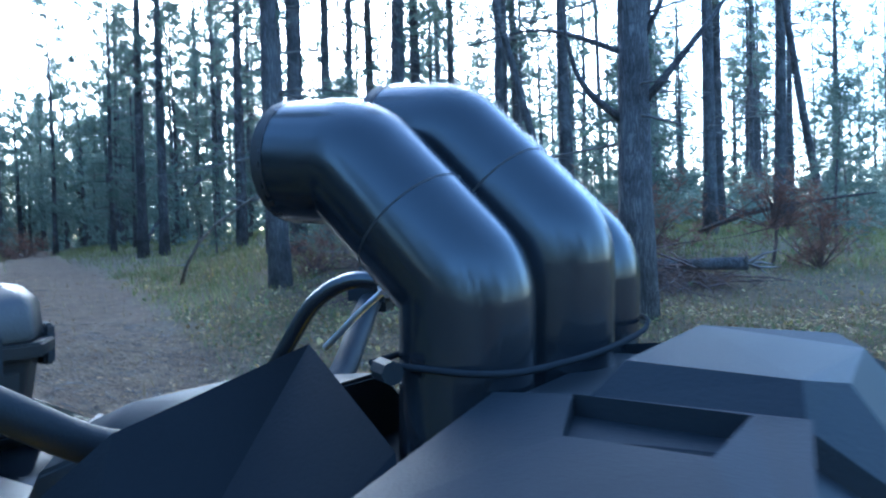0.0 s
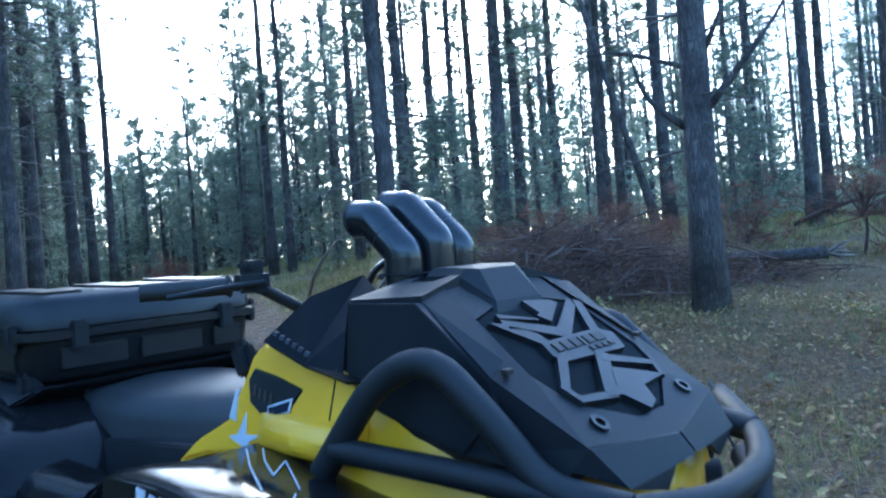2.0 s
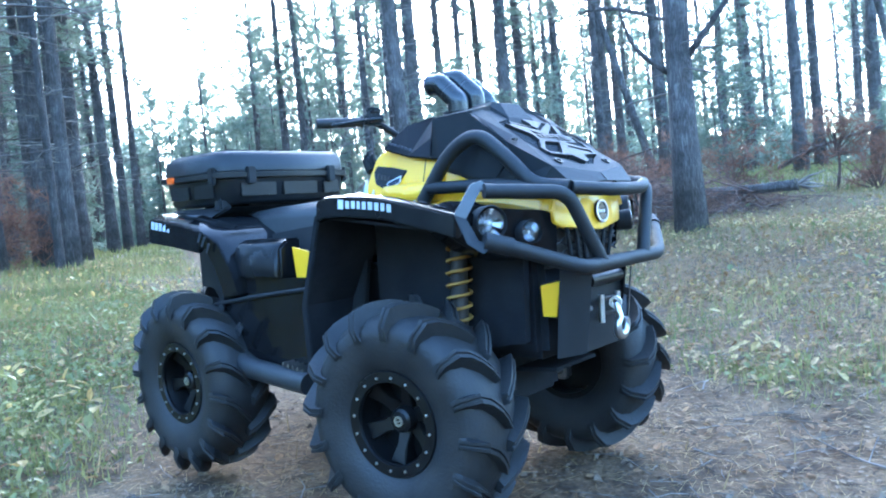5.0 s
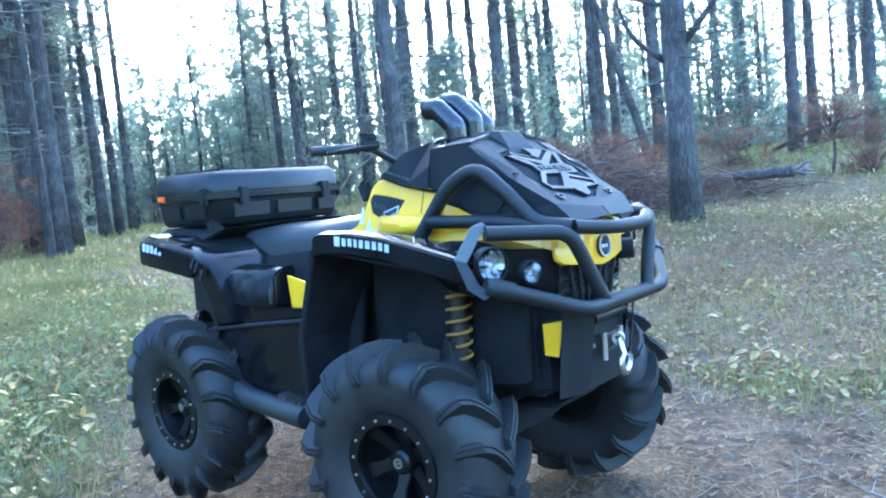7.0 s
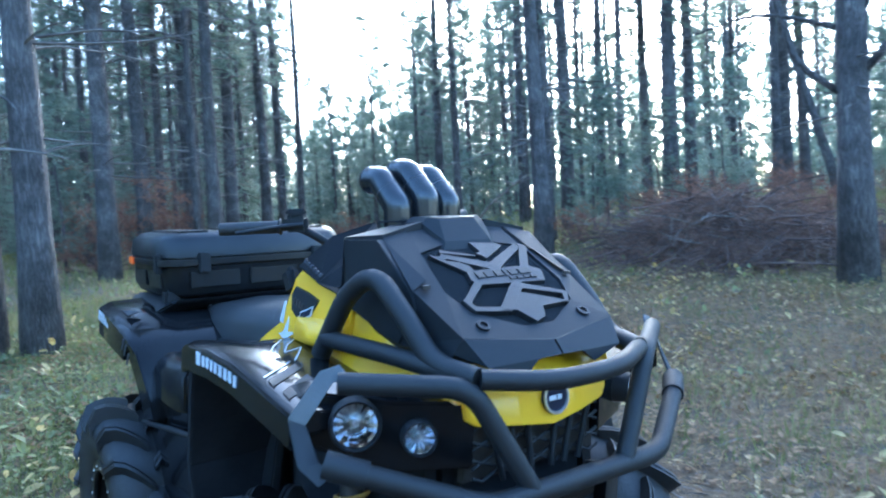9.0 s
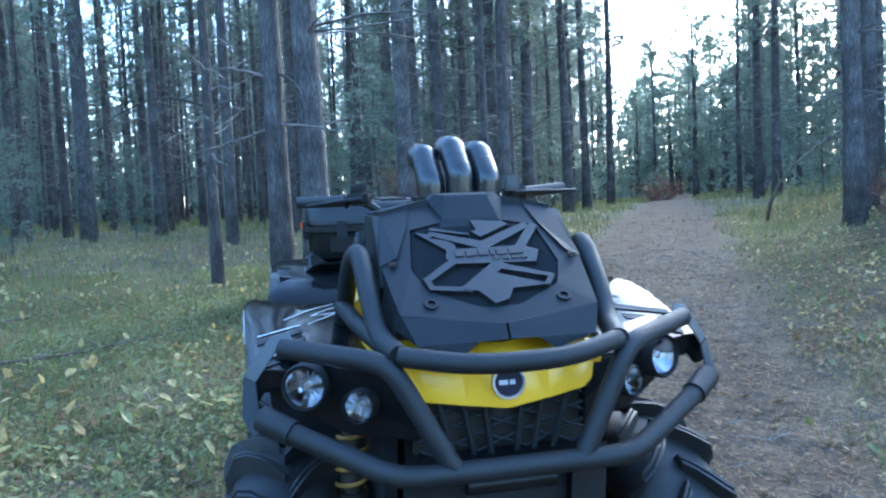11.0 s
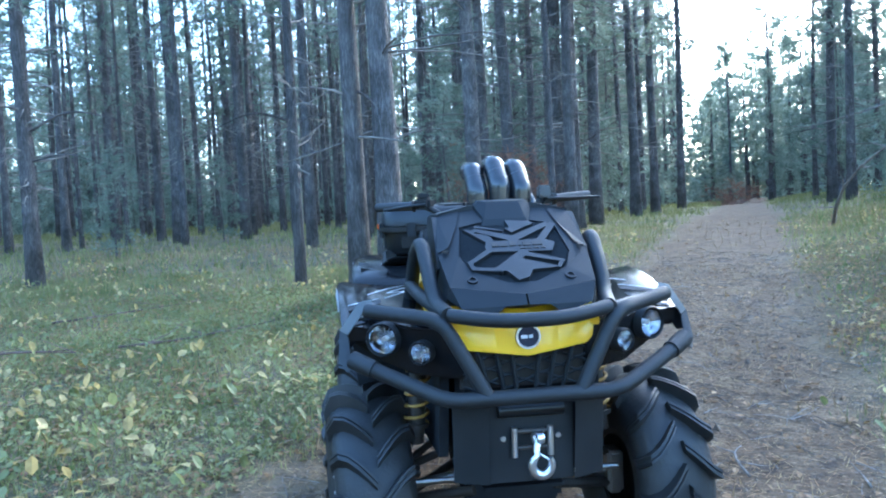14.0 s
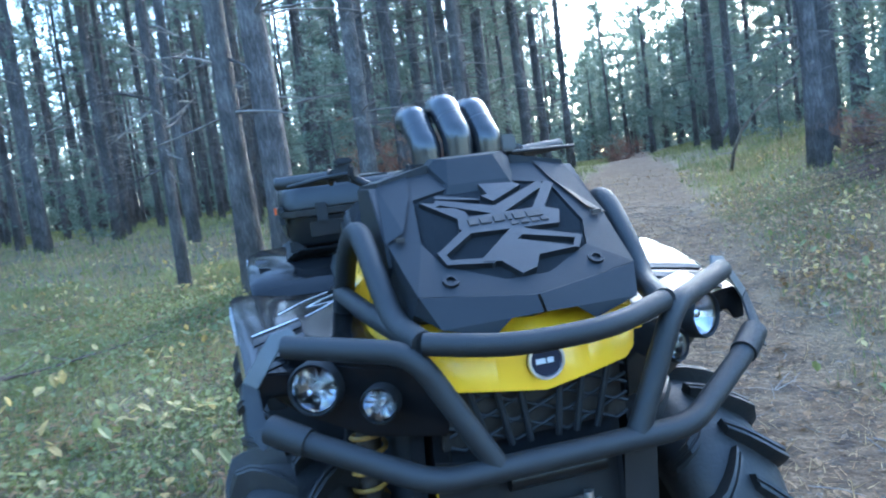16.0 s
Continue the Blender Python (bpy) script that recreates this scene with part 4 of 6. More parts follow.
# dash pod, handlebar ------------------------------------------------------
pod = part("dash_pod", loft([[(-0.12, -0.62, 1.15), (0.12, -0.62, 1.15), (0.11, -0.6, 1.27), (-0.11, -0.6, 1.27)], [(-0.11, -0.5, 1.2), (0.11, -0.5, 1.2), (0.1, -0.5, 1.31), (-0.1, -0.5, 1.31)],
                             [(-0.1, -0.38, 1.2), (0.1, -0.38, 1.2), (0.08, -0.38, 1.325), (-0.08, -0.38, 1.325)], [(-0.08, -0.28, 1.22), (0.08, -0.28, 1.22), (0.06, -0.3, 1.31), (-0.06, -0.3, 1.31)]], 0.012), M_shield, quad)
for sx in (-1, 1):
    X = lambda x: sx * x
    rear_top, crease, apex, front_top = (0.175, -0.42, 1.376), (0.134, -0.432, 1.388), (0.056, -0.453, 1.411), (0.1, -0.552, 1.368)
    tip, keel, toe, foot = (0.256, -0.37, 1.296), (0.264, -0.5, 1.258), (0.2, -0.645, 1.23), (0.274, -0.625, 1.24)
    rim = (rear_top, tip, keel, foot, toe, front_top, apex, crease)
    shell = [(X(x), y, z) for x, y, z in rim] + [(X(x - 0.006), y + 0.004, z - 0.006) for x, y, z in rim]
    facets = ((0, 1, 2), (0, 2, 7), (7, 2, 6), (6, 2, 5), (5, 2, 4), (2, 3, 4))
    facets = list(facets) + [(a + 8, c + 8, b + 8) for a, b, c in facets] + [(i, i + 8, (i + 1) % 8 + 8, (i + 1) % 8) for i in range(8)]
    part("pod_shield", solid(shell, facets), M_shield, pod)
    for i in range(6):
        y, z, x = -0.395 - 0.021 * i, 1.302 - 0.0062 * i, 0.2515 + 0.0022 * i
        part("shield_bar", slab([(X(x - 0.004), y, z + 0.006), (X(x - 0.004), y - 0.011, z + 0.003), (X(x - 0.0085), y - 0.011, z + 0.01), (X(x - 0.0085), y, z + 0.013)], (X(0.0055), 0, 0)), M_greydecal, pod)
bar = part("handlebar", tube([(-0.39, -0.2, 1.402), (-0.22, -0.3, 1.405), (-0.12, -0.345, 1.335), (0.12, -0.33, 1.335), (0.25, -0.27, 1.405), (0.47, -0.165, 1.415)], 0.0125, 0.04), M_matte, quad)
for sx, a, b in ((-1, Vector((-0.265, -0.277, 1.404)), Vector((-0.41, -0.188, 1.402))), (1, Vector((0.315, -0.24, 1.408)), Vector((0.485, -0.158, 1.416)))):
    d = (b - a).normalized()
    lean = math.degrees(math.atan2(d.y, d.x))
    part("grip", join(tube([b, a], 0.0185, 0), moved(revolve([(-0.006, 0.019), (0.0, 0.025), (0.006, 0.019)], 16, "x", 40), Matrix.Translation(a) @ pose(0, 0, 0, 0, 0, lean))), M_rubber, bar)
    part("switch_box", moved(box(0, 0, 0, 0.07, 0.055, 0.05, 0.012), Matrix.Translation(a - d * 0.045 + Vector((0, 0, 0.008))) @ pose(0, 0, 0, 0, 0, lean)), M_matte, bar)
    part("brake_lever", tube([a - d * 0.05 + Vector((0, -0.035, 0.005)), a + d * 0.02 + Vector((0, -0.05, 0.002)), b + d * (0.045 if sx > 0 else -0.03) + Vector((0, -0.04, -0.012))], 0.006, 0.02, 8), M_matte, bar)
part("fluid_reservoir", box(0.262, -0.285, 1.44, 0.05, 0.045, 0.05, 0.007), M_earplate, bar)
part("throttle_cap", box(-0.228, -0.305, 1.444, 0.05, 0.04, 0.02, 0.006), M_matte, bar)
part("cable_sleeve", tube([(0.15, -0.29, 1.365), (0.15, -0.335, 1.405), (0.15, -0.368, 1.43)], 0.0035, 0.02, 8), M_chrome, bar, "bright steel cable sleeve")
part("cable_nut", moved(lathe_disc(0.008, 0.012, 6), pose(0.15, -0.366, 1.428, 0, 45, 90)), M_chrome, bar)
part("brake_hose", tube([(0.17, -0.2, 1.33), (0.18, -0.25, 1.41), (0.19, -0.3, 1.435), (0.2, -0.36, 1.42), (0.19, -0.42, 1.36)], 0.009, 0.04, 10), M_pipe, bar)
hood = [(-0.43, 1.372), (-0.36, 1.362), (-0.27, 1.35), (-0.2, 1.32), (-0.18, 1.29)]
part("gauge_hood", loft([[(-0.085, y + 0.01, 1.24), (-0.09, y, z - 0.03), (-0.055, y, z), (0.055, y, z), (0.09, y, z - 0.03), (0.085, y + 0.01, 1.24)] for y, z in hood], 0.003), M_matte, quad)

part("tank_top", loft([[(-0.19, y, 1.02), (-0.19 + k, y, z - 0.05), (-0.1, y, z), (0.1, y, z), (0.19 - k, y, z - 0.05), (0.19, y, 1.02)] for y, z, k in ((-0.6, 1.27, 0.0), (-0.4, 1.265, 0.01), (-0.25, 1.21, 0.03), (-0.14, 1.15, 0.05))], 0.006), M_matte, quad)

# seat, rear body ----------------------------------------------------------
seat_rings = []
for y, w, z, c in ((-0.25, 0.1, 1.11, 1.165), (-0.16, 0.145, 1.11, 1.165), (0.0, 0.185, 1.1, 1.15), (0.2, 0.21, 1.09, 1.135), (0.45, 0.215, 1.088, 1.125), (0.6, 0.2, 1.085, 1.115), (0.68, 0.18, 1.08, 1.105)):
    seat_rings.append([(-w - 0.012, y, 0.95), (-w - 0.015, y, z - 0.03), (-w, y, z), (-w * 0.85, y, z + (c - z) * 0.55), (-w * 0.5, y, c - 0.008), (0, y, c), (w * 0.5, y, c - 0.008), (w * 0.85, y, z + (c - z) * 0.55), (w, y, z), (w + 0.015, y, z - 0.03), (w + 0.012, y, 0.95)])
part("seat", loft(seat_rings, 0.0, smooth=38), M_seat, quad, "black vinyl seat")
for sx in (-1, 1):
    X = lambda x: sx * x
    rings = []
    for y, z, w, drop in ((0.92, 1.06, 0.49, 0.06), (0.9, 1.088, 0.515, 0.09), (0.86, 1.105, 0.528, 0.112), (0.65, 1.085, 0.535, 0.115), (0.47, 1.05, 0.535, 0.105), (0.35, 1.0, 0.525, 0.1), (0.29, 0.9, 0.515, 0.1), (0.26, 0.78, 0.5, 0.1)):
        fwd = 0.0 if y > 0.45 else 0.1
        rings.append([(X(0.2), y, z + 0.02 * (y > 0.45)), (X(w - 0.04), y, z + 0.012 * (y > 0.45)), (X(w), y, z - 0.01), (X(w + 0.004), y + fwd, z - drop * (1 if y > 0.45 else 0.2)), (X(w - 0.02), y + fwd, z - drop * (1 if y > 0.45 else 0.2)), (X(w - 0.03), y + 0.02, z - 0.03), (X(0.2), y + 0.02, z - 0.03)])
    rear = part("rear_mudguard", loft(rings, 0.008, smooth=45), M_gloss, quad, "gloss black rear mudguard with a pale decal")
    for i in range(5):
        y = 0.84 - 0.032 * i
        part("decal_bar", slab([(X(0.528), y, 1.088 - 0.004 * i), (X(0.53), y - 0.024, 1.084 - 0.004 * i), (X(0.534), y - 0.024, 1.052 - 0.004 * i), (X(0.532), y, 1.056 - 0.004 * i)], (X(0.003), 0, 0)), M_white, rear, "white decal bar")
    for y, z in ((0.44, 1.03), (0.415, 1.012), (0.385, 0.985)):
        part("slash_decal", slab([(X(0.538), y, z), (X(0.538), y - 0.012, z - 0.004), (X(0.541), y + 0.012, z - 0.042), (X(0.541), y + 0.02, z - 0.038)], (X(0.003), 0, 0)), M_greydecal, rear, "grey slash decal")
    part("rear_decal", slab([(X(0.5), 0.6, 1.102), (X(0.45), 0.56, 1.1), (X(0.5), 0.52, 1.092)], (0, 0, 0.004)), M_greydecal, rear)
    part("side_panel", loft([[(X(0.36), y, 0.99), (X(0.44 - k), y, 0.985), (X(0.478 - k), y, 0.955), (X(0.485 - k), y, 0.838), (X(0.36), y, 0.83)] for y, k in ((0.3, 0.0), (0.26, 0.0), (0.06, 0.0), (0.02, 0.015))], 0.008), M_gloss, quad)
    part("lower_panel", slab([(X(0.455), -0.15, 0.8), (X(0.455), 0.44, 0.727), (X(0.455), 0.34, 0.832), (X(0.455), -0.15, 0.842)], (X(-0.03), 0, 0), 0.005), M_gloss, quad)
    part("rear_liner", join(slab([(X(0.48), 0.4, 0.75), (X(0.5), 0.4, 0.95), (X(0.2), 0.4, 1.0), (X(0.2), 0.4, 0.45), (X(0.46), 0.38, 0.46)], (0, 0.03, 0)), slab([(X(0.22), 0.38, 0.98), (X(0.22), 0.95, 1.0), (X(0.22), 0.95, 0.7), (X(0.22), 0.38, 0.6)], (X(0.02), 0, 0))), M_matte, quad)
    part("side_cover", slab([(X(0.22), 0.36, 1.0), (X(0.22), -0.26, 1.06), (X(0.3), -0.26, 0.6), (X(0.3), 0.36, 0.6)], (X(0.03), 0, 0), 0.005), M_matte, quad)
rack = part("rear_rack", join(loft([[(-0.4, 0.6, 1.075), (0.4, 0.6, 1.075), (0.4, 0.98, 1.085), (-0.4, 0.98, 1.085)], [(-0.34, 0.5, 1.13), (0.34, 0.5, 1.13), (0.36, 0.96, 1.132), (-0.36, 0.96, 1.132)]], 0.01), box(0, 0.75, 1.06, 0.44, 0.4, 0.16, 0.02)), M_matte, quad, "black plastic rear rack")
for x in (-0.33, 0.33):
    part("rack_clamp", box(x, 0.58, 1.14, 0.06, 0.05, 0.06, 0.01), M_matte, rack)

# trunk box ----------------------------------------------------------------
def oct_ring(z, hx, y0, y1, c):
    return [(-hx + c, y0, z), (hx - c, y0, z), (hx, y0 + c, z), (hx, y1 - c, z), (hx - c, y1, z), (-hx + c, y1, z), (-hx, y1 - c, z), (-hx, y0 + c, z)]


trunk = new("cargo_box")
trunk.matrix_basis = quad.matrix_basis @ pose(0, 0, 0.004)
tagged(trunk, "black plastic cargo box with orange reflectors on the rear rack", "cargo box")
base = part("box_base", loft([oct_ring(1.134, 0.335, 0.535, 1.0, 0.05), oct_ring(1.152, 0.35, 0.52, 1.018, 0.055), oct_ring(1.248, 0.36, 0.505, 1.03, 0.06)], 0.004), M_box, trunk)
part("box_rim", loft([oct_ring(1.252, 0.382, 0.49, 1.055, 0.06), oct_ring(1.278, 0.382, 0.49, 1.055, 0.06)], 0.004), M_box, trunk)
lid = part("box_lid", loft([oct_ring(1.281, 0.368, 0.5, 1.035, 0.06), oct_ring(1.346, 0.362, 0.506, 1.03, 0.06), oct_ring(1.372, 0.34, 0.53, 0.96, 0.055)], 0.004), M_box, trunk)
for x in (-0.24, 0.0, 0.24):
    part("lid_rib", box(x, 0.745, 1.374, 0.11, 0.37, 0.012, 0.004), M_box, lid)
for sx in (-1, 1):
    for y0, y1 in ((0.59, 0.75), (0.79, 0.95)):
        part("base_recess", box(sx * 0.356, (y0 + y1) / 2, 1.2, 0.016, y1 - y0, 0.062, 0.003), M_box, base)
    latch = part("latch", box(sx * 0.23, 0.494, 1.262, 0.045, 0.026, 0.075, 0.005), M_matte, base)
    part("side_latch", box(sx * 0.376, 0.575, 1.262, 0.022, 0.04, 0.075, 0.005), M_matte, base)
    part("reflector", box(sx * 0.383, 0.905, 1.265, 0.012, 0.055, 0.028, 0.003), M_amber, trunk, "orange reflector")
for x0, x1 in ((-0.28, -0.09), (-0.05, 0.15), (0.19, 0.29)):
    part("base_recess", box((x0 + x1) / 2, 0.51, 1.2, x1 - x0, 0.016, 0.06, 0.003), M_box, base)

# ---- forest ----
rng = random.Random(7)


def trunk_mesh(hgt, d, seed, lean=(0, 0), n=10, bend=0.12):
    """A tapered, slightly crooked pine trunk with stubs, in metres."""
    r = random.Random(seed)
    k = 12
    ph = r.random() * 6
    pts, rad = [], []
    for i in range(k + 1):
        t = i / k
        pts.append((lean[0] * t * hgt + bend * math.sin(ph + t * 5) * t, lean[1] * t * hgt + bend * math.cos(ph * 1.7 + t * 4) * t, t * hgt - 0.25 * (i == 0)))
        rad.append(d / 2 * ((1 - 0.82 * t) + 0.28 * max(0, 1 - t * 14)))
    v, q = sweep(pts, rad, n)
    return v, q, pts


def add_twig(v, q, a, b, r0, r1, sag=0.0, n=4, k=3, rr=None):
    pts, rs = [], []
    side = Vector((0, 0, 0))
    if rr:
        side = Vector((rr.uniform(-1, 1), rr.uniform(-1, 1), rr.uniform(-0.6, 0.6))) * (Vector(b) - Vector(a)).length * 0.12
    for i in range(k + 1):
        t = i / k
        p = Vector(a).lerp(Vector(b), t) + side * math.sin(math.pi * t)
        p.z -= sag * t * t
        pts.append(p)
        rs.append(r0 + (r1 - r0) * t)
    v2, q2 = sweep(pts, rs, n)
    o = len(v)
    v += v2
    q += [tuple(i + o for i in f2) for f2 in q2]
    return pts


def add_tuft(v, q, c, size, r, blades=9, width=0.125, up=0.35):
    """A brush of needles."""
    for _ in range(blades):
        d = Vector((r.uniform(-1, 1), r.uniform(-1, 1), r.uniform(-0.6, 1) + up))
        if d.length < 0.1:
            continue
        d.normalize()
        s = d.cross(Vector((r.uniform(-1, 1), r.uniform(-1, 1), r.uniform(-1, 1))))
        if s.length < 0.05:
            continue
        s = s.normalized() * size * width * r.uniform(0.6, 1.1)
        L = size * r.uniform(0.6, 1.2)
        o = len(v)
        v += [c - s * 0.5, c + s * 0.5, c + d * L]
        q.append((o, o + 1, o + 2))


def pine_data(seed, hgt, d, crown0, reach, branches=34, lean=(0, 0), dead=18, tufts=20, blades=12, size=0.19):
    """Meshes of one pine: trunk, dead lower limbs, live limbs, needles."""
    r = random.Random(seed)
    tv, tq, pts = trunk_mesh(hgt, d, seed, lean)

    def on_trunk(t):
        i = min(int(t * 12), 11)
        return Vector(pts[i]).lerp(Vector(pts[i + 1]), t * 12 - i)

    lv, lq, nv, nq, dv, dq = [], [], [], [], [], []
    for i in range(dead):
        t = r.uniform(0.1, crown0 + 0.1)
        a = r.random() * math.tau
        L = r.uniform(0.25, 1.7)
        p = on_trunk(t)
        e = p + Vector((math.cos(a) * L, math.sin(a) * L, r.uniform(-0.25, 0.35) * L))
        mid = add_twig(dv, dq, p, e, d * 0.055, 0.004, 0.1, 4, 3, r)
        if L > 0.7:
            add_twig(dv, dq, mid[2], mid[2] + Vector((r.uniform(-1, 1), r.uniform(-1, 1), r.uniform(-0.4, 0.4))) * 0.4, 0.007, 0.002, 0, 3, 2, r)
    for i in range(branches):
        t = crown0 + (1 - crown0) * (i + r.random()) / branches
        a = r.random() * math.tau
        f2 = (t - crown0) / (1 - crown0)
        L = reach * (0.45 + 0.75 * math.sin(math.pi * min(1, 0.2 + f2 * 0.85))) * r.uniform(0.5, 1.15)
        p = on_trunk(min(t, 0.99))
        e = p + Vector((math.cos(a) * L, math.sin(a) * L, L * (-0.2 + 0.75 * f2) + r.uniform(-0.2, 0.2)))
        line = add_twig(lv, lq, p, e, d * 0.07 * (1.15 - f2), 0.006, 0.12 * L, 4, 4, r)
        clumps = [(r.uniform(0.35, 1.05), Vector((r.gauss(0, 0.14), r.gauss(0, 0.14), r.gauss(0.03, 0.08))) * (0.5 + L * 0.45)) for _ in range(3 + int(L * 1.6))]
        for j in range(tufts):
            s, off = clumps[j % len(clumps)]
            c = p.lerp(e, s) + off + Vector((r.gauss(0, 0.13), r.gauss(0, 0.13), r.gauss(0, 0.085)))
            c.z -= 0.12 * L * s * s
            add_tuft(nv, nq, c, size * r.uniform(0.6, 1.2), r, blades, 0.16)
    return {"trunk": mesh_from(tv, tq, "trunk", True), "dead_limb": mesh_from(dv, dq, "dead_limb"), "limb": mesh_from(lv, lq, "limb"), "crown": mesh_from(nv, nq, "crown")}


def place_pine(data, x, y, turn=0, s=1.0, label="tall pine with a bare lower trunk", fat=1.0, leaf=None):
    root = new("pine_tree")
    root.matrix_basis = Matrix.Translation((x, y, height(x, y) - 0.02)) @ pose(0, 0, 0, 0, 0, turn) @ Matrix.Diagonal((s * fat, s * fat, s, 1))
    tagged(root, label, "tree", "pines in the wood")
    part("trunk", data["trunk"], M_bark, root)
    tagged(part("dead_limb", data["dead_limb"], M_deadwood, root), kind="stuff")
    tagged(part("limb", data["limb"], M_bark, root), kind="stuff")
    tagged(part("crown", data["crown"], leaf or M_needle, root), kind="stuff")
    return root


KINDS = [pine_data(20 + i, 13.5 + (i % 3) * 1.5, 0.3, 0.3 + 0.06 * (i % 4), 1.2 + 0.14 * (i % 3), 38 + 3 * (i % 3), (0.006 * (i % 5 - 2), 0.005 * (i % 3 - 1)), 40) for i in range(6)]
LEANER = pine_data(60, 11, 0.2, 0.62, 1.0, 18, (0.26, 0.1), 16)
LEAFY = [pine_data(90 + i, 13 + i, 0.3, 0.14, 1.75, 66, (0.004, 0.003), 8, 26, 12, 0.22) for i in range(2)]
SLIM = [pine_data(80 + i, 13, 0.3, 0.42 + 0.06 * i, 0.85, 17, (0.006 * (i - 1), 0.004), 44, 15, 11) for i in range(3)]
YOUNG = [pine_data(70 + i, 3.6, 0.07, 0.1, 0.8, 34, (0, 0), 3, 18, 11, 0.15) for i in range(2)]

# trees that can be told apart: x, y, thickness
NORTH_PINES = [(-1.26, 6.36, 0.13), (-1.41, 11.4, 0.2), (-0.51, 5.2, 0.23), (-0.15, 5.0, 0.31), (1.65, 10.6, 0.32), (2.6, 12.0, 0.28), (4.3, 13.05, 0.3), (5.1, 14.3, 0.32),
    (4.0, 13.4, 0.3), (3.18, 10.9, 0.14), (3.83, 11.9, 0.27), (-4.8, 15.6, 0.33), (-4.84, 7.35, 0.21), (-3.3, 15.9, 0.26), (-7.1, 18.3, 0.24), (-7.9, 24.2, 0.3),
    (-7.0, 14.4, 0.2), (-5.3, 20.5, 0.18), (-5.0, 24.3, 0.29), (-3.8, 21.5, 0.22), (2.33, 13.4, 0.25), (4.1, 14.1, 0.24), (7.2, 17.3, 0.3), (8.4, 18.9, 0.26), (3.8, 15.2, 0.22), (11.5, 24.1, 0.3)]
EAST_PINES = [(6.8, 1.45, 0.34), (7.56, 6.85, 0.3), (8.78, 7.98, 0.25), (15.08, 10.0, 0.43), (16.17, 10.2, 0.34), (11.3, 10.65, 0.24), (10.93, 9.56, 0.32), (14.74, 12.05, 0.3),
    (16.29, 11.73, 0.31), (12.67, 16.7, 0.28), (12.49, 15.6, 0.26), (13.24, 13.6, 0.24), (20.96, 12.0, 0.25), (17.15, 6.38, 0.38), (18.25, 8.68, 0.34), (19.33, 8.77, 0.31),
    (21.68, 5.7, 0.33), (17.24, 3.06, 0.33), (22.18, 3.9, 0.33), (20.32, 2.04, 0.35)]
taken = []
for i, (x, y, d) in enumerate(NORTH_PINES + EAST_PINES):
    kind = KINDS[i % 6]
    s = 0.9 + 0.2 * rng.random()
    place_pine(kind, x, y, rng.random() * 360, s, "tall pine with a bare lower trunk" if d > 0.2 else "slender pine with dead twigs", d / 0.3 / s)
    taken.append((x, y))
place_pine(LEANER, 16.14, 6.18, 110, 1.1, "slender pine leaning between the others")
place_pine(LEANER, 19.1, 0.87, 130, 1.1, "slender pine leaning between the others")
taken += [(16.14, 6.18), (19.1, 0.87)]


def free(x, y, gap):
    return all((x - a) ** 2 + (y - b) ** 2 > gap * gap for a, b in taken)


def bearing(x, y):
    """Degrees east of north from the hollow where the quad stands."""
    return math.degrees(math.atan2(x + 0.6, y + 3))


# bushy pines that line the trail
for i in range(15):
    for side in (-1, 1):
        y = 17.5 + 1.45 * i + rng.uniform(-0.6, 0.6)
        x = 0.55 * y + 0.6 + side * (rng.uniform(3.6, 7.5) if side > 0 else rng.uniform(4.6, 8.5))
        taken.append((x, y))
        place_pine(LEAFY[(i + side) % 2], x, y, rng.random() * 360, rng.uniform(0.45, 0.85), "bushy pine with low boughs beside the trail", 0.85)
for x, y, s in ((15.7, 22.3, 0.8), (19.2, 31.5, 0.85), (20.8, 34.0, 0.7), (22.5, 42.0, 0.75), (24.5, 46.0, 0.8), (27.0, 47.0, 0.8)):
    taken.append((x, y))
    place_pine(LEAFY[int(y) % 2], x, y, rng.random() * 360, s, "bushy pine with low boughs beside the trail", 0.85)

count = 0
while count < 225:
    R = 14 + 34 * math.sqrt(rng.random())
    a = radians(rng.uniform(-62, 112))
    x, y = R * math.sin(a), R * math.cos(a) - 1
    if abs(off_trail(x, y)) < (4.2 if y < 12 else 3.0) or not free(x, y, 1.4):
        continue
    if bearing(x, y) > 36 and rng.random() < (0.74 if bearing(x, y) > 66 else 0.45):
        continue
    taken.append((x, y))
    s = rng.uniform(0.8, 1.15)
    kinds = SLIM if bearing(x, y) < 2 and rng.random() < 0.25 else KINDS
    place_pine(kinds[rng.randrange(len(kinds))], x, y, rng.random() * 360, s, fat=rng.uniform(0.5, 0.9))
    count += 1
for i in range(90):
    R, a = rng.uniform(16, 34), radians(rng.uniform(-46, 8))
    x, y = R * math.sin(a), R * math.cos(a) - 2
    if free(x, y, 0.9):
        taken.append((x, y))
        kinds = SLIM if i % 3 == 0 else KINDS
        place_pine(kinds[rng.randrange(3)], x, y, rng.random() * 360, rng.uniform(0.8, 1.0), "slender pine with dead twigs", rng.uniform(0.42, 0.68))
for i in range(60):
    R, a = rng.uniform(20, 46), radians(rng.uniform(-9, 14))
    x, y = R * math.sin(a) - 0.6, R * math.cos(a) - 3
    if free(x, y, 0.9):
        taken.append((x, y))
        place_pine(KINDS[rng.randrange(6)], x, y, rng.random() * 360, rng.uniform(0.85, 1.1), "slender pine with dead twigs", rng.uniform(0.5, 0.75))
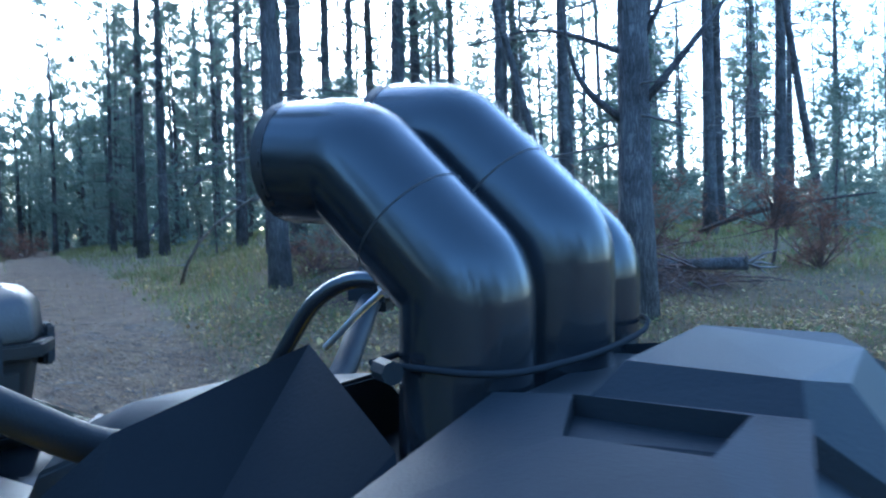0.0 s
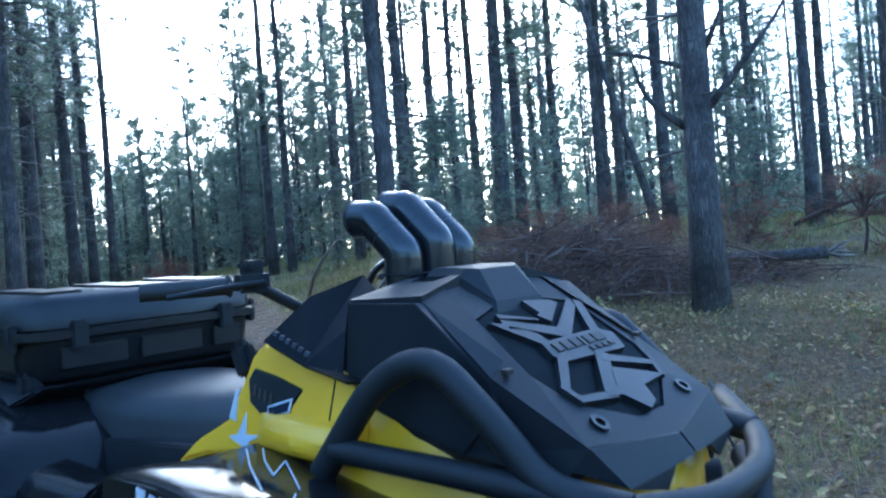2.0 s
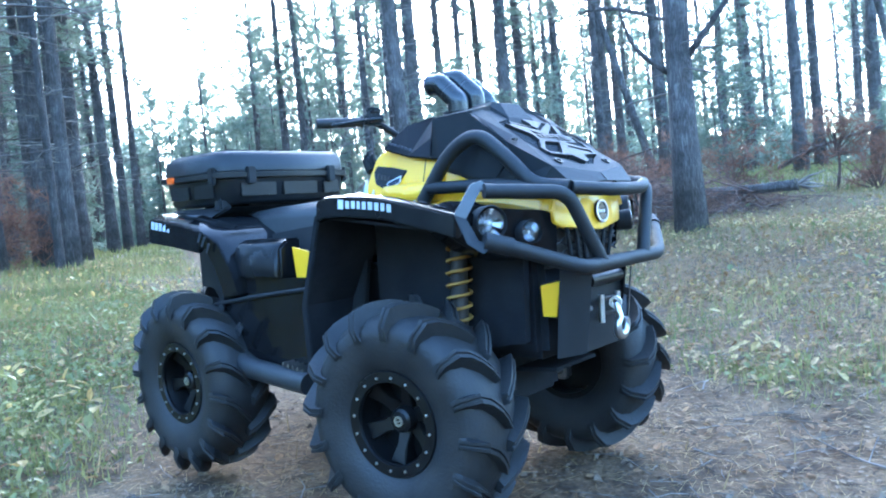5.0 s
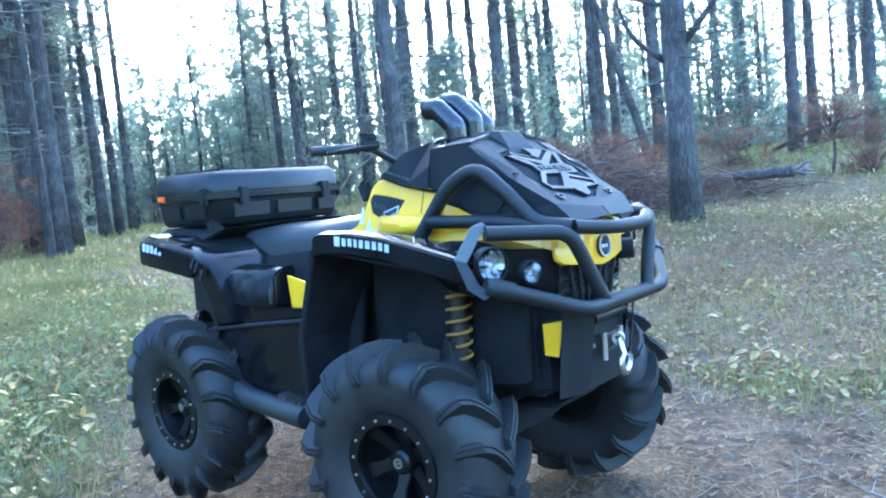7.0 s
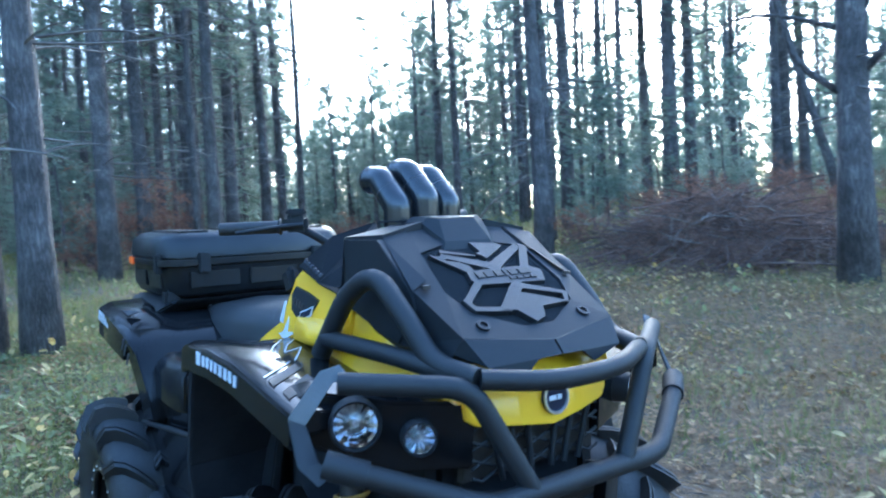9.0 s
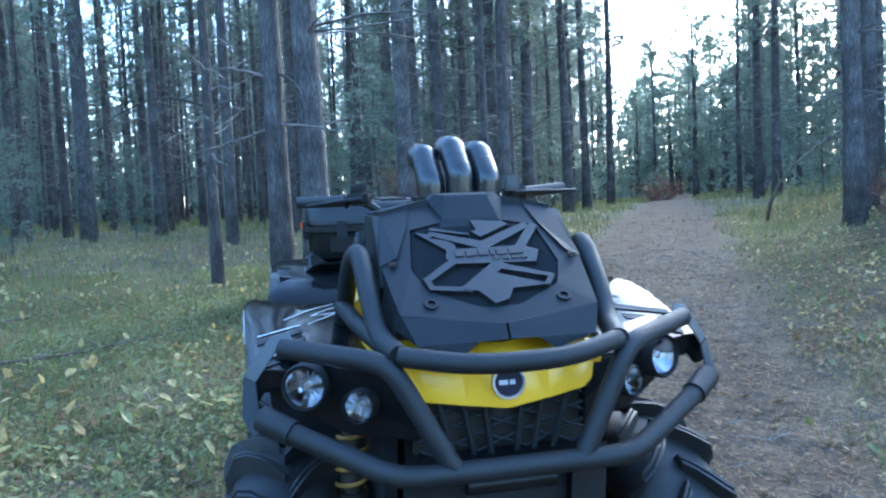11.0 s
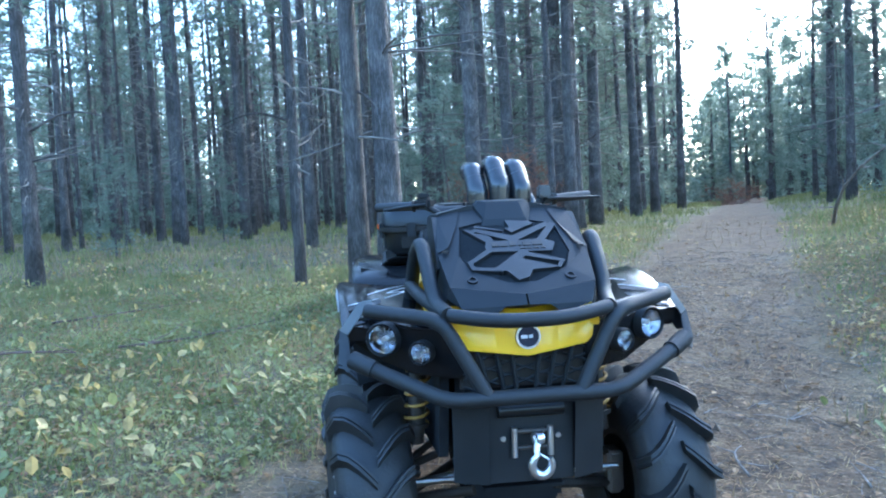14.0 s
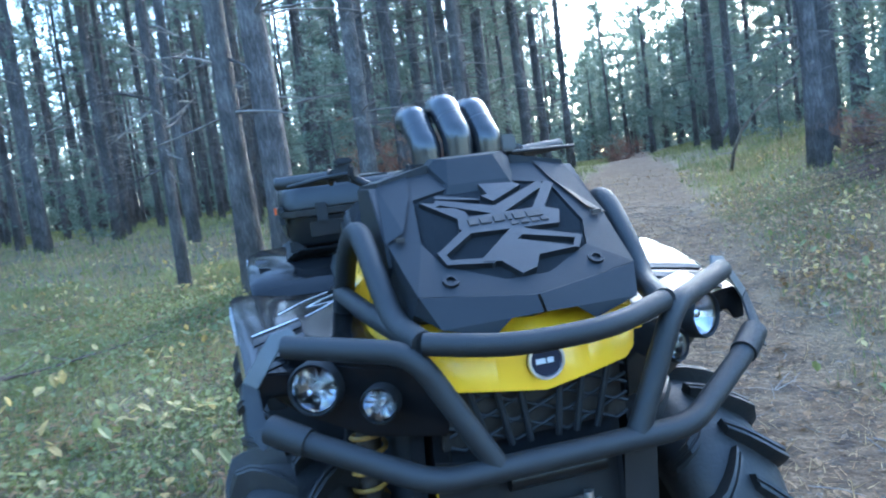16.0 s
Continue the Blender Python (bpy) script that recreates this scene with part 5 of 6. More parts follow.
for i in range(60):
    R = rng.uniform(12, 28)
    a = radians(rng.uniform(-55, 100))
    x, y = R * math.sin(a), R * math.cos(a)
    if abs(off_trail(x, y)) < 3.4 or not free(x, y, 0.8):
        continue
    bush = place_pine(YOUNG[i % 2], x, y, rng.random() * 360, rng.uniform(0.5, 1.1), "bushy young pine among the trunks", 1.1)
    bush.name = "young_pine"


def far_wood():
    """Trees far off all round with their underwood, too many to count; some unseen."""
    r = random.Random(5)
    tv, tq, nv, nq = [], [], [], []
    for i in range(1260):
        # from 1000 on: unseen trees south and west, added to dim the quad's sides
        R = 42 + 45 * r.random() if i < 1000 else 22 + 40 * r.random()
        a = radians(r.uniform(-65, 115)) if i < 800 else r.random() * math.tau if i < 1000 else radians(r.uniform(118, 292))
        x, y = R * math.sin(a), R * math.cos(a)
        if abs(off_trail(x, y)) < 3.4 and y > 0 and R < 50:
            continue
        if bearing(x, y) > 36 and r.random() < (0.7 if bearing(x, y) > 66 else 0.4):
            continue
        z, hgt = height(x, y), r.uniform(9, 16) * (0.75 if abs(off_trail(x, y)) < 6 and y > 0 else 1.0)
        add_twig(tv, tq, (x, y, z - 0.2), (x + r.gauss(0, 0.2), y, z + hgt * 0.96), r.uniform(0.1, 0.19), 0.03, 0, 5, 2)
        for j in range(84):
            t = r.uniform(0.14, 1.0)
            w = 1.8 * math.sin(math.pi * min(1, 0.25 + 0.72 * t)) * r.random() ** 0.5
            b = r.random() * math.tau
            add_tuft(nv, nq, Vector((x + w * math.cos(b), y + w * math.sin(b), z + t * hgt)), 0.64, r, 7, 0.22)
    for i in range(30):
        y = r.uniform(52, 85)
        x = 0.55 * y + 0.6 + r.uniform(-6, 6)
        z, hgt = height(x, y), r.uniform(8, 14)
        add_twig(tv, tq, (x, y, z - 0.2), (x, y, z + hgt * 0.96), 0.1, 0.03, 0, 5, 2)
        for j in range(90):
            t = r.uniform(0.1, 1.0)
            w = 1.5 * math.sin(math.pi * min(1, 0.15 + 0.78 * t)) * r.random() ** 0.5
            b = r.random() * math.tau
            add_tuft(nv, nq, Vector((x + w * math.cos(b), y + w * math.sin(b), z + t * hgt)), 0.5, r, 7, 0.16)
    for i in range(1200):
        R = 20 + 45 * r.random() ** 0.8
        a = radians(r.uniform(-65, 115)) if i < 1250 else r.random() * math.tau
        x, y = R * math.sin(a), R * math.cos(a)
        if abs(off_trail(x, y)) < 3.0 and R < 46:
            continue
        if bearing(x, y) < 8 and R < 32:
            continue
        z, hgt = height(x, y), r.uniform(0.8, 4.0) * (0.5 if bearing(x, y) > 66 else 1.0)
        for j in range(22):
            t = r.random()
            w = (0.9 - 0.6 * t) * r.random() ** 0.5
            b = r.random() * math.tau
            add_tuft(nv, nq, Vector((x + w * math.cos(b), y + w * math.sin(b), z + t * hgt)), 0.42, r, 7, 0.21)
    for i in range(620):
        if i < 140:
            y = r.uniform(58, 95)
            x = 0.55 * y + 0.6 + r.uniform(-16, 16)
        else:
            R, a = r.uniform(44, 72), radians(r.uniform(-60, 112))
            x, y = R * math.sin(a), R * math.cos(a)
            if abs(off_trail(x, y)) < 3.5:
                continue
        z, hgt = height(x, y), r.uniform(1.8, 4.5)
        for j in range(26):
            t = r.random()
            w = (1.5 - 0.9 * t) * r.random() ** 0.5
            b = r.random() * math.tau
            add_tuft(nv, nq, Vector((x + w * math.cos(b), y + w * math.sin(b), z + t * hgt)), 0.55, r, 7, 0.22)
    return mesh_from(tv, tq), mesh_from(nv, nq)


ft, fn = far_wood()
wood = new("far_wood")
tagged(wood, "distant pine wood closing the view, with unseen trees behind that dim the sky", "trees", kind="stuff")
part("trunk", ft, M_bark, wood)
part("crown", fn, M_needle, wood)

# ---- ground cover ----
nprng = np.random.default_rng(11)


def tri_mesh(tris, name):
    """Loose triangles, n x 3 x 3, as one mesh."""
    n = len(tris)
    me = bpy.data.meshes.new(name)
    me.vertices.add(n * 3)
    me.vertices.foreach_set("co", tris.reshape(-1))
    me.loops.add(n * 3)
    me.loops.foreach_set("vertex_index", np.arange(n * 3, dtype=np.int32))
    me.polygons.add(n)
    me.polygons.foreach_set("loop_start", np.arange(0, n * 3, 3, dtype=np.int32))
    me.update(calc_edges=True)
    return me


def scatter(n, x0, x1, y0, y1, keep):
    """Points on the ground within a stretch, thinned by keep(x, y)."""
    pts = []
    xs, ys, ks = nprng.uniform(x0, x1, n), nprng.uniform(y0, y1, n), nprng.random(n)
    for x, y, k in zip(xs, ys, ks):
        if k < keep(x, y):
            pts.append((x, y, height(x, y)))
    return np.array(pts)


def blades(pts, low, high, wide, lean=0.5):
    n = len(pts)
    a = nprng.uniform(0, math.tau, n)
    L = nprng.uniform(low, high, n)
    d = nprng.uniform(0, lean, n)
    b = nprng.uniform(0, math.tau, n)
    w = np.stack([np.cos(a), np.sin(a), np.zeros(n)], 1) * (wide * nprng.uniform(0.6, 1.3, n))[:, None]
    tip = pts + np.stack([np.cos(b) * d * L, np.sin(b) * d * L, L * np.sqrt(np.maximum(0.1, 1 - d * d * 0.8))], 1)
    return np.stack([pts - w - [0, 0, 0.01], pts + w - [0, 0, 0.01], tip], 1)


def leaves(pts, low, high, up=0.3, tilt=0.5):
    """Ovate leaves folded along the midrib, six triangles each."""
    n = len(pts)
    a = nprng.uniform(0, math.tau, n)
    L = nprng.uniform(low, high, n)[:, None]
    t = nprng.uniform(-tilt, tilt, n) + up
    d = np.stack([np.cos(a) * np.cos(t), np.sin(a) * np.cos(t), np.sin(t)], 1)
    s = np.stack([-np.sin(a), np.cos(a), nprng.uniform(-0.35, 0.35, n)], 1) * L * 0.3
    nrm = np.cross(d, s)
    lift = nrm / np.maximum(np.linalg.norm(nrm, axis=1), 1e-6)[:, None] * L
    base, mid, tip = pts, pts + d * L * 0.5 - lift * 0.03, pts + d * L - np.array([0, 0, 0.12]) * L
    l1, r1 = pts + d * L * 0.28 + s * 0.9 + lift * 0.05, pts + d * L * 0.28 - s * 0.9 + lift * 0.05
    l2, r2 = pts + d * L * 0.66 + s * 0.85 + lift * 0.03, pts + d * L * 0.66 - s * 0.85 + lift * 0.03
    return np.concatenate([np.stack(q, 1) for q in ((base, l1, mid), (l1, l2, mid), (l2, tip, mid), (base, mid, r1), (r1, mid, r2), (r2, mid, tip))])


def verge(x, y):
    """0 on the bare trail, 1 well off it."""
    d = beyond_edge(x, y) + 0.45 * noise.noise((x * 1.3, y * 1.3, 5.0))
    return min(1.0, max(0.0, (d + 0.1) / 0.5))


def patch(x, y, s=0.7, k=0.0):
    return min(1.0, max(0.0, 0.5 + 1.3 * noise.noise((x * s, y * s, 9.0 + k))))


def stuff(name, tris, material, label, category):
    return tagged(part(name, tri_mesh(tris, name), material), label, category, kind="stuff")


def west(x, y):
    return 1.0 if off_trail(x, y) < 0 else 0.45


g_near = scatter(150000, -6.5, 2.0, -3.2, 8, lambda x, y: verge(x, y) * (0.35 + 0.65 * patch(x, y)) * west(x, y))
g_bank = scatter(100000, 1.5, 13, -4.5, 13, lambda x, y: verge(x, y) * (0.03 + patch(x, y, 0.5) * (0.5 if y < 3 else 0.7)))
g_verge = scatter(90000, 0.8, 7.5, -3.2, 6.5, lambda x, y: verge(x, y) * patch(x, y, 1.3, 31) ** 1.5 * (0.45 if off_trail(x, y) > 0 else 0.0))
g_east = scatter(50000, 11, 30, -12, 8, lambda x, y: 0.3 + 0.6 * patch(x, y, 0.3, 2))
g_far = scatter(90000, -22, 24, 6, 40, lambda x, y: verge(x, y) * (0.3 + 0.7 * patch(x, y, 0.3)))
stuff("grass", np.concatenate([blades(g_near, 0.035, 0.1, 0.005, 0.8), blades(g_bank, 0.035, 0.12, 0.006, 0.9), blades(g_verge, 0.025, 0.085, 0.0035, 0.9), blades(g_east, 0.08, 0.22, 0.013, 0.8), blades(g_far, 0.08, 0.2, 0.014, 0.7)]), M_grass, "low green grass off the trail", "grass")
dry = scatter(110000, -6.5, 13, -4.5, 12, lambda x, y: verge(x, y) * (0.25 + 0.6 * patch(x, y, 0.6, 4)) * (1 if off_trail(x, y) > 0 else 0.3 if y < 2.5 else 0.9) + 0.05)
stuff("dry_grass", blades(dry, 0.04, 0.15, 0.0035, 0.95), M_drygrass, "thin dry straw among the grass", "grass")
carpet = scatter(90000, -6, 2, -3.2, 6, lambda x, y: verge(x, y) * (0.25 + 0.75 * patch(x, y, 0.9, 2)) * west(x, y))
carpet[:, 2] += nprng.uniform(0.0, 0.06, len(carpet))
stuff("ground_plants", leaves(carpet, 0.02, 0.055, 0.3, 0.9), M_leaf, "small-leaved green plants covering the ground", "plants")


def weeds(n, region, keep, low=0.05, high=0.095):
    """Weeds with a few broad leaves on a short stem."""
    pts = scatter(n, *region, keep)
    res = []
    for p in pts:
        k = int(nprng.integers(1, 5))
        q = np.repeat(p[None], k, 0) + nprng.normal(0, 0.06, (k, 3)) * [1, 1, 0]
        q[:, 2] += nprng.uniform(0.03, 0.16, k)
        res.append(q)
    return leaves(np.concatenate(res), low, high, 0.35, 1.1)


stuff("green_weeds", weeds(2000, (-5.5, 9, -3.2, 9), lambda x, y: verge(x, y) * (0.6 if off_trail(x, y) < 0 else 0.1 if y < 2 else 0.4) * (0.3 + patch(x, y, 0.8, 6))), M_leaf, "broad-leaved green weeds in the grass", "plants")
stuff("yellow_weeds", weeds(3000, (-5.5, 11, -4, 10), lambda x, y: verge(x, y) * (0.5 if off_trail(x, y) < 0 else 0.1 if y < 2 else 0.45) * (0.2 + patch(x, y, 0.8, 7))), M_leafy, "yellowing broad-leaved weeds in the grass", "plants")
stuff("large_weeds", weeds(75, (-3.6, -0.3, -1.6, 3.2), lambda x, y: verge(x, y) * (0.35 + 0.7 * patch(x, y, 1.1, 12)), 0.07, 0.12), M_leaf, "broad-leaved green plants beside the trail", "plants")
stuff("large_yellow_weeds", weeds(120, (-3.6, -0.3, -1.6, 3.2), lambda x, y: verge(x, y) * (0.3 + 0.6 * patch(x, y, 1.1, 14)), 0.07, 0.115), M_leafy, "broad-leaved yellow plants beside the trail", "plants")
litter = np.concatenate([scatter(30000, -6, 13, -5, 14, lambda x, y: 0.12 + 0.55 * verge(x, y) * patch(x, y, 0.5, 8)), scatter(22000, 0.5, 8, -3.5, 6, lambda x, y: 0.1 + 0.6 * verge(x, y) * patch(x, y, 1.1, 17))])
litter = np.concatenate([litter, scatter(34000, -6, 0.5, -3, 6, lambda x, y: 0.6 * verge(x, y) * patch(x, y, 1.2, 41))])
litter[:, 2] += nprng.uniform(0.008, 0.045, len(litter))
stuff("fallen_leaves", leaves(litter, 0.025, 0.07, 0.0, 0.35), M_litter, "brown fallen leaves strewn on the ground", "leaves")
pale = np.concatenate([scatter(15000, -5, 13, -4, 13, lambda x, y: 0.5 * verge(x, y) * patch(x, y, 0.4, 3)), scatter(30000, 1, 8, -3.5, 7, lambda x, y: 0.5 * verge(x, y) * patch(x, y, 0.9, 13))])
pale[:, 2] += nprng.uniform(0.008, 0.045, len(pale))
stuff("pale_leaves", leaves(pale[::5], 0.03, 0.07, 0.05, 0.8), M_leafy, "pale yellow leaves lying in the grass", "leaves")
tan = np.delete(pale, np.s_[::5], 0)
stuff("curled_leaves", leaves(tan, 0.025, 0.072, 0.1, 1.0), M_tan, "curled tan leaves lying in the grass", "leaves")


def lying(pts, low, high, wide):
    """Dead straws lying on the ground."""
    n = len(pts)
    a = nprng.uniform(0, math.tau, n)
    L = nprng.uniform(low, high, n)
    d = np.stack([np.cos(a), np.sin(a), nprng.uniform(0.0, 0.25, n)], 1) * L[:, None]
    w = np.stack([-np.sin(a), np.cos(a), np.zeros(n)], 1) * wide
    p = pts + [0, 0, 0.004]
    return np.stack([p - w, p + w, p + d], 1)


straw = scatter(170000, -4, 6.5, -4.2, 6, lambda x, y: 0.18 + 0.4 * patch(x, y, 1.4, 21) * (1.0 if off_trail(x, y) > -1.5 else 0.4))
stuff("straw_litter", lying(straw[::2], 0.03, 0.12, 0.002), M_drygrass, "dry straws lying on the earth", "straw")
stuff("needle_litter", lying(straw[1::2], 0.03, 0.1, 0.003), M_litter, "brown pine needles lying on the earth", "needles")

crumbs = scatter(44000, -3, 7, -3.8, 7, lambda x, y: 0.25 + 0.6 * patch(x, y, 1.2, 51) if verge(x, y) < 0.6 else 0.6 if off_trail(x, y) > 0 else 0.3)
crumbs[:, 2] += nprng.uniform(0.003, 0.012, len(crumbs))
M_crumb = surf("rotting leaf crumbs", (0.05, 0.036, 0.027), (0.2, 0.14, 0.09), 1.5, 0.85, bump=0, vary=0.6, fine=8)
stuff("leaf_crumbs", leaves(crumbs, 0.012, 0.034, 0.0, 0.4), M_crumb, "crumbled brown leaves lying on the trail", "leaves")


def twig_litter():
    r = random.Random(3)
    v, q = [], []
    for i in range(2600):
        x, y = r.uniform(-4, 6), r.uniform(-3.5, 7)
        if r.random() > (0.75 if abs(off_trail(x, y)) < 2 else 0.4):
            continue
        L, a = r.uniform(0.05, 0.32), r.random() * math.tau
        x2, y2 = x + L * math.cos(a), y + L * math.sin(a)
        add_twig(v, q, (x, y, height(x, y) + 0.006), (x2, y2, height(x2, y2) + 0.01), r.uniform(0.0015, 0.005), 0.001, 0, 3, 2, r)
    return mesh_from(v, q)


tagged(part("twig_litter", twig_litter(), M_deadwood), "small dry twigs strewn on the trail", "twigs", kind="stuff")


def clods():
    """Small lumps of earth on the bare trail."""
    r = random.Random(8)
    v, q = [], []
    for i in range(5200):
        x, y = r.uniform(-2.5, 4.5), r.uniform(-3.5, 6)
        if abs(off_trail(x, y)) > 2.0:
            continue
        s = r.uniform(0.004, 0.02) * (1 if r.random() < 0.93 else 1.8)
        z = height(x, y)
        o = len(v)
        for dx, dy, dz in ((1, 0, 0), (0, 1, 0), (-1, 0, 0), (0, -1, 0), (0, 0, 0.8), (0, 0, -0.6)):
            k = r.uniform(0.6, 1.3)
            v.append((x + dx * s * k, y + dy * s * k, z + dz * s * k))
        q += [(o + a, o + (a + 1) % 4, o + 4) for a in range(4)] + [(o + (a + 1) % 4, o + a, o + 5) for a in range(4)]
    return mesh_from(v, q)


M_clod = surf("crumbly earth", (0.08, 0.055, 0.036), (0.22, 0.16, 0.105), 3, 0.9, bump=0.4, vary=0.35)
tagged(part("earth_clods", clods(), M_clod), "small crumbs of earth on the bare trail", "soil", kind="stuff")


# ---- brush, log, fallen wood ----
def brush(name, a, b, half, tall, sticks, seed, label):
    """A heap of cut branches along a line, with dead needles on them."""
    r = random.Random(seed)
    sv, sq, nv, nq, pv, pq = [], [], [], [], [], []
    a, b = Vector(a), Vector(b)
    for i in range(sticks):
        t = r.random()
        c = a.lerp(b, t)
        off = r.gauss(0, half * 0.5)
        side = Vector((b.y - a.y, a.x - b.x)).normalized()
        x, y = c.x + side.x * off, c.y + side.y * off
        top = tall * float(np.interp(t, [0, 0.18, 0.36, 0.58, 0.78, 1], [0.3, 0.5, 1.0, 0.95, 0.6, 0.35])) * max(0.1, 1 - (off / (half * 1.5)) ** 2)
        z = height(x, y) + r.random() ** 0.7 * top
        L, an = r.uniform(0.3, 1.3), r.random() * math.tau
        if r.random() < 0.08:
            z += 0.15
        steep = r.uniform(-0.5, 0.35)
        if r.random() < 0.5:
            an, steep = math.pi + r.gauss(0, 0.55), r.uniform(-0.8, -0.25)
        e = Vector((x + L * math.cos(an), y + L * math.sin(an), 0))
        e.z = max(height(e.x, e.y) + 0.03, z + steep * L)
        pale = r.random() < 0.15
        line = add_twig(pv if pale else sv, pq if pale else sq, (x, y, z), e, r.uniform(0.005, 0.02), 0.003, 0, 4, 3, r)
        for j in range(3):
            if r.random() < 0.8:
                p = line[r.randrange(1, 4)]
                add_twig(sv, sq, p, p + Vector((r.uniform(-1, 1), r.uniform(-1, 1), r.uniform(-0.7, 0.5))) * 0.4, 0.005, 0.0015, 0, 3, 2, r)
        for j in range(4):
            p = line[r.randrange(0, 4)]
            add_tuft(nv, nq, p + Vector((r.gauss(0, 0.12), r.gauss(0, 0.12), r.gauss(0, 0.07))), 0.2, r, 9, 0.035, 0)
    heap = new(name)
    tagged(heap, label, "brush pile", kind="stuff")
    part("branch", mesh_from(sv, sq), M_brush, heap)
    part("bleached_branch", mesh_from(pv, pq), M_deadwood, heap)
    part("dead_needles", mesh_from(nv, nq), M_brushneedle, heap)
    return heap


M_brush = surf("dry brown brushwood", (0.075, 0.047, 0.037), (0.18, 0.118, 0.09), 3, 0.85, bump=0.3, vary=0.45)
M_brushneedle = surf("dull brown needles", (0.12, 0.07, 0.05), (0.22, 0.135, 0.095), 2, 0.8, bump=0, vary=0.35, through_light=0.3)
brush("brush_pile", (8.2, 5.3), (7.9, 2.3), 0.75, 0.86, 1250, 4, "long heap of dry brown pine branches")
brush("brush_pile", (8.7, 2.5), (9.3, 1.2), 0.4, 0.3, 120, 6, "low heap of dry branches under a log")
log = new("fallen_log")
tagged(log, "rotten fallen log lying on brushwood", "log")
lv, lq = sweep([(8.9, 2.9, height(8.9, 2.9) + 0.26), (9.0, 2.2, height(9.0, 2.2) + 0.25), (9.06, 1.5, height(9.06, 1.5) + 0.27), (9.1, 0.85, height(9.1, 0.85) + 0.3)], [0.05, 0.062, 0.066, 0.078], 12)
part("trunk", mesh_from(lv, lq, "log", True), M_bark, log)
sv, sq = [], []
for i in range(7):
    t = Vector((9.1, 0.86, height(9.1, 0.86) + 0.3))
    add_twig(sv, sq, t, t + Vector((rng.uniform(-0.2, 0.3), rng.uniform(-0.4, 0.1), rng.uniform(-0.15, 0.3))), 0.03, 0.004, 0, 4, 2, rng)
part("root_stub", mesh_from(sv, sq), M_deadwood, log)


def branch_thing(a, b, r0, label, side=3, seed=1, material=None):
    """A fallen branch with side twigs."""
    rr = random.Random(seed)
    v, q = [], []
    line = add_twig(v, q, a, b, r0, r0 * 0.3, 0, 6, 5, rr)
    root = tagged(part("fallen_branch", mesh_from(v, q, "branch", True), material or M_deadwood), label, "branch")
    for i in range(side):
        v, q = [], []
        p = line[rr.randrange(1, 6)]
        add_twig(v, q, p, p + Vector((rr.uniform(-1, 1), rr.uniform(-1, 1), rr.uniform(0, 0.5))) * (Vector(b) - Vector(a)).length * 0.25, r0 * 0.4, 0.002, 0, 4, 2, rr)
        part("side_twig", mesh_from(v, q), material or M_deadwood, root)
    return root


def lay(x0, y0, x1, y1, r0, label, seed, side=3, up=0.02):
    return branch_thing((x0, y0, height(x0, y0) + up), (x1, y1, height(x1, y1) + up), r0, label, side, seed, M_brush if up > 0.04 else None)


lay(1.33, 0.1, 1.5, 0.5, 0.008, "bleached curved stick lying on the trail", 1, 1)
lay(1.75, -0.2, 1.86, 0.12, 0.007, "short pale stick lying on the trail", 2, 1)
lay(0.62, -1.9, 0.95, -1.45, 0.006, "thin pale stick lying on bare earth", 3, 2)
lay(-2.6, 3.4, -1.3, 4.0, 0.014, "dead branch lying in the grass", 4, 5, 0.05)
lay(-4.2, 3.0, -2.9, 3.25, 0.018, "grey fallen branch lying in the grass", 5, 5, 0.06)
lay(-3.6, 4.6, -2.2, 5.4, 0.012, "thin fallen branch with twigs in grass", 6, 5, 0.05)
lay(6.7, 2.6, 7.0, 1.5, 0.016, "forked bleached branch by the brush pile", 7, 6, 0.12)
branch_thing((13.4, 17.7, height(13.4, 17.7)), (19.3, 19.85, 4.9), 0.085, "dead pole leaning among the pines", 5, 8, M_bark)
branch_thing((7.75, 9.2, height(7.75, 9.2)), (7.48, 6.72, 2.3), 0.035, "bare dead pole leaning against a pine", 5, 14)
branch_thing((13.4, 2.4, height(13.4, 2.4) + 0.3), (11.2, -0.4, 1.9), 0.05, "broken dead pine leaning over the brush", 6, 12, M_bark)


def rust_shrub(x, y, z, s, seed, label):
    """A shrub of dead rusty needles."""
    r = random.Random(seed)
    v, q, nv, nq = [], [], [], []
    base = Vector((x, y, height(x, y)))
    c = Vector((x, y, height(x, y) + z))
    for i in range(28):
        e = c + Vector((r.gauss(0, 0.5), r.gauss(0, 0.5), r.gauss(0, 0.38))) * s
        add_twig(v, q, base.lerp(c, 0.6) if z > 0.6 else base, e, 0.012, 0.003, 0, 4, 3, r)
        for j in range(7):
            add_tuft(nv, nq, e + Vector((r.gauss(0, 0.18), r.gauss(0, 0.18), r.gauss(0, 0.14))) * s, 0.2 * s + 0.05, r, 12, 0.06, 0)
    if z > 0.6:
        add_twig(v, q, base, c, 0.03, 0.015, 0, 5, 3, r)
    root = new("rusty_shrub")
    tagged(root, label, "shrub", "dead rusty shrubs")
    part("stem", mesh_from(v, q), M_brush, root)
    part("dead_needles", mesh_from(nv, nq), M_rust, root)


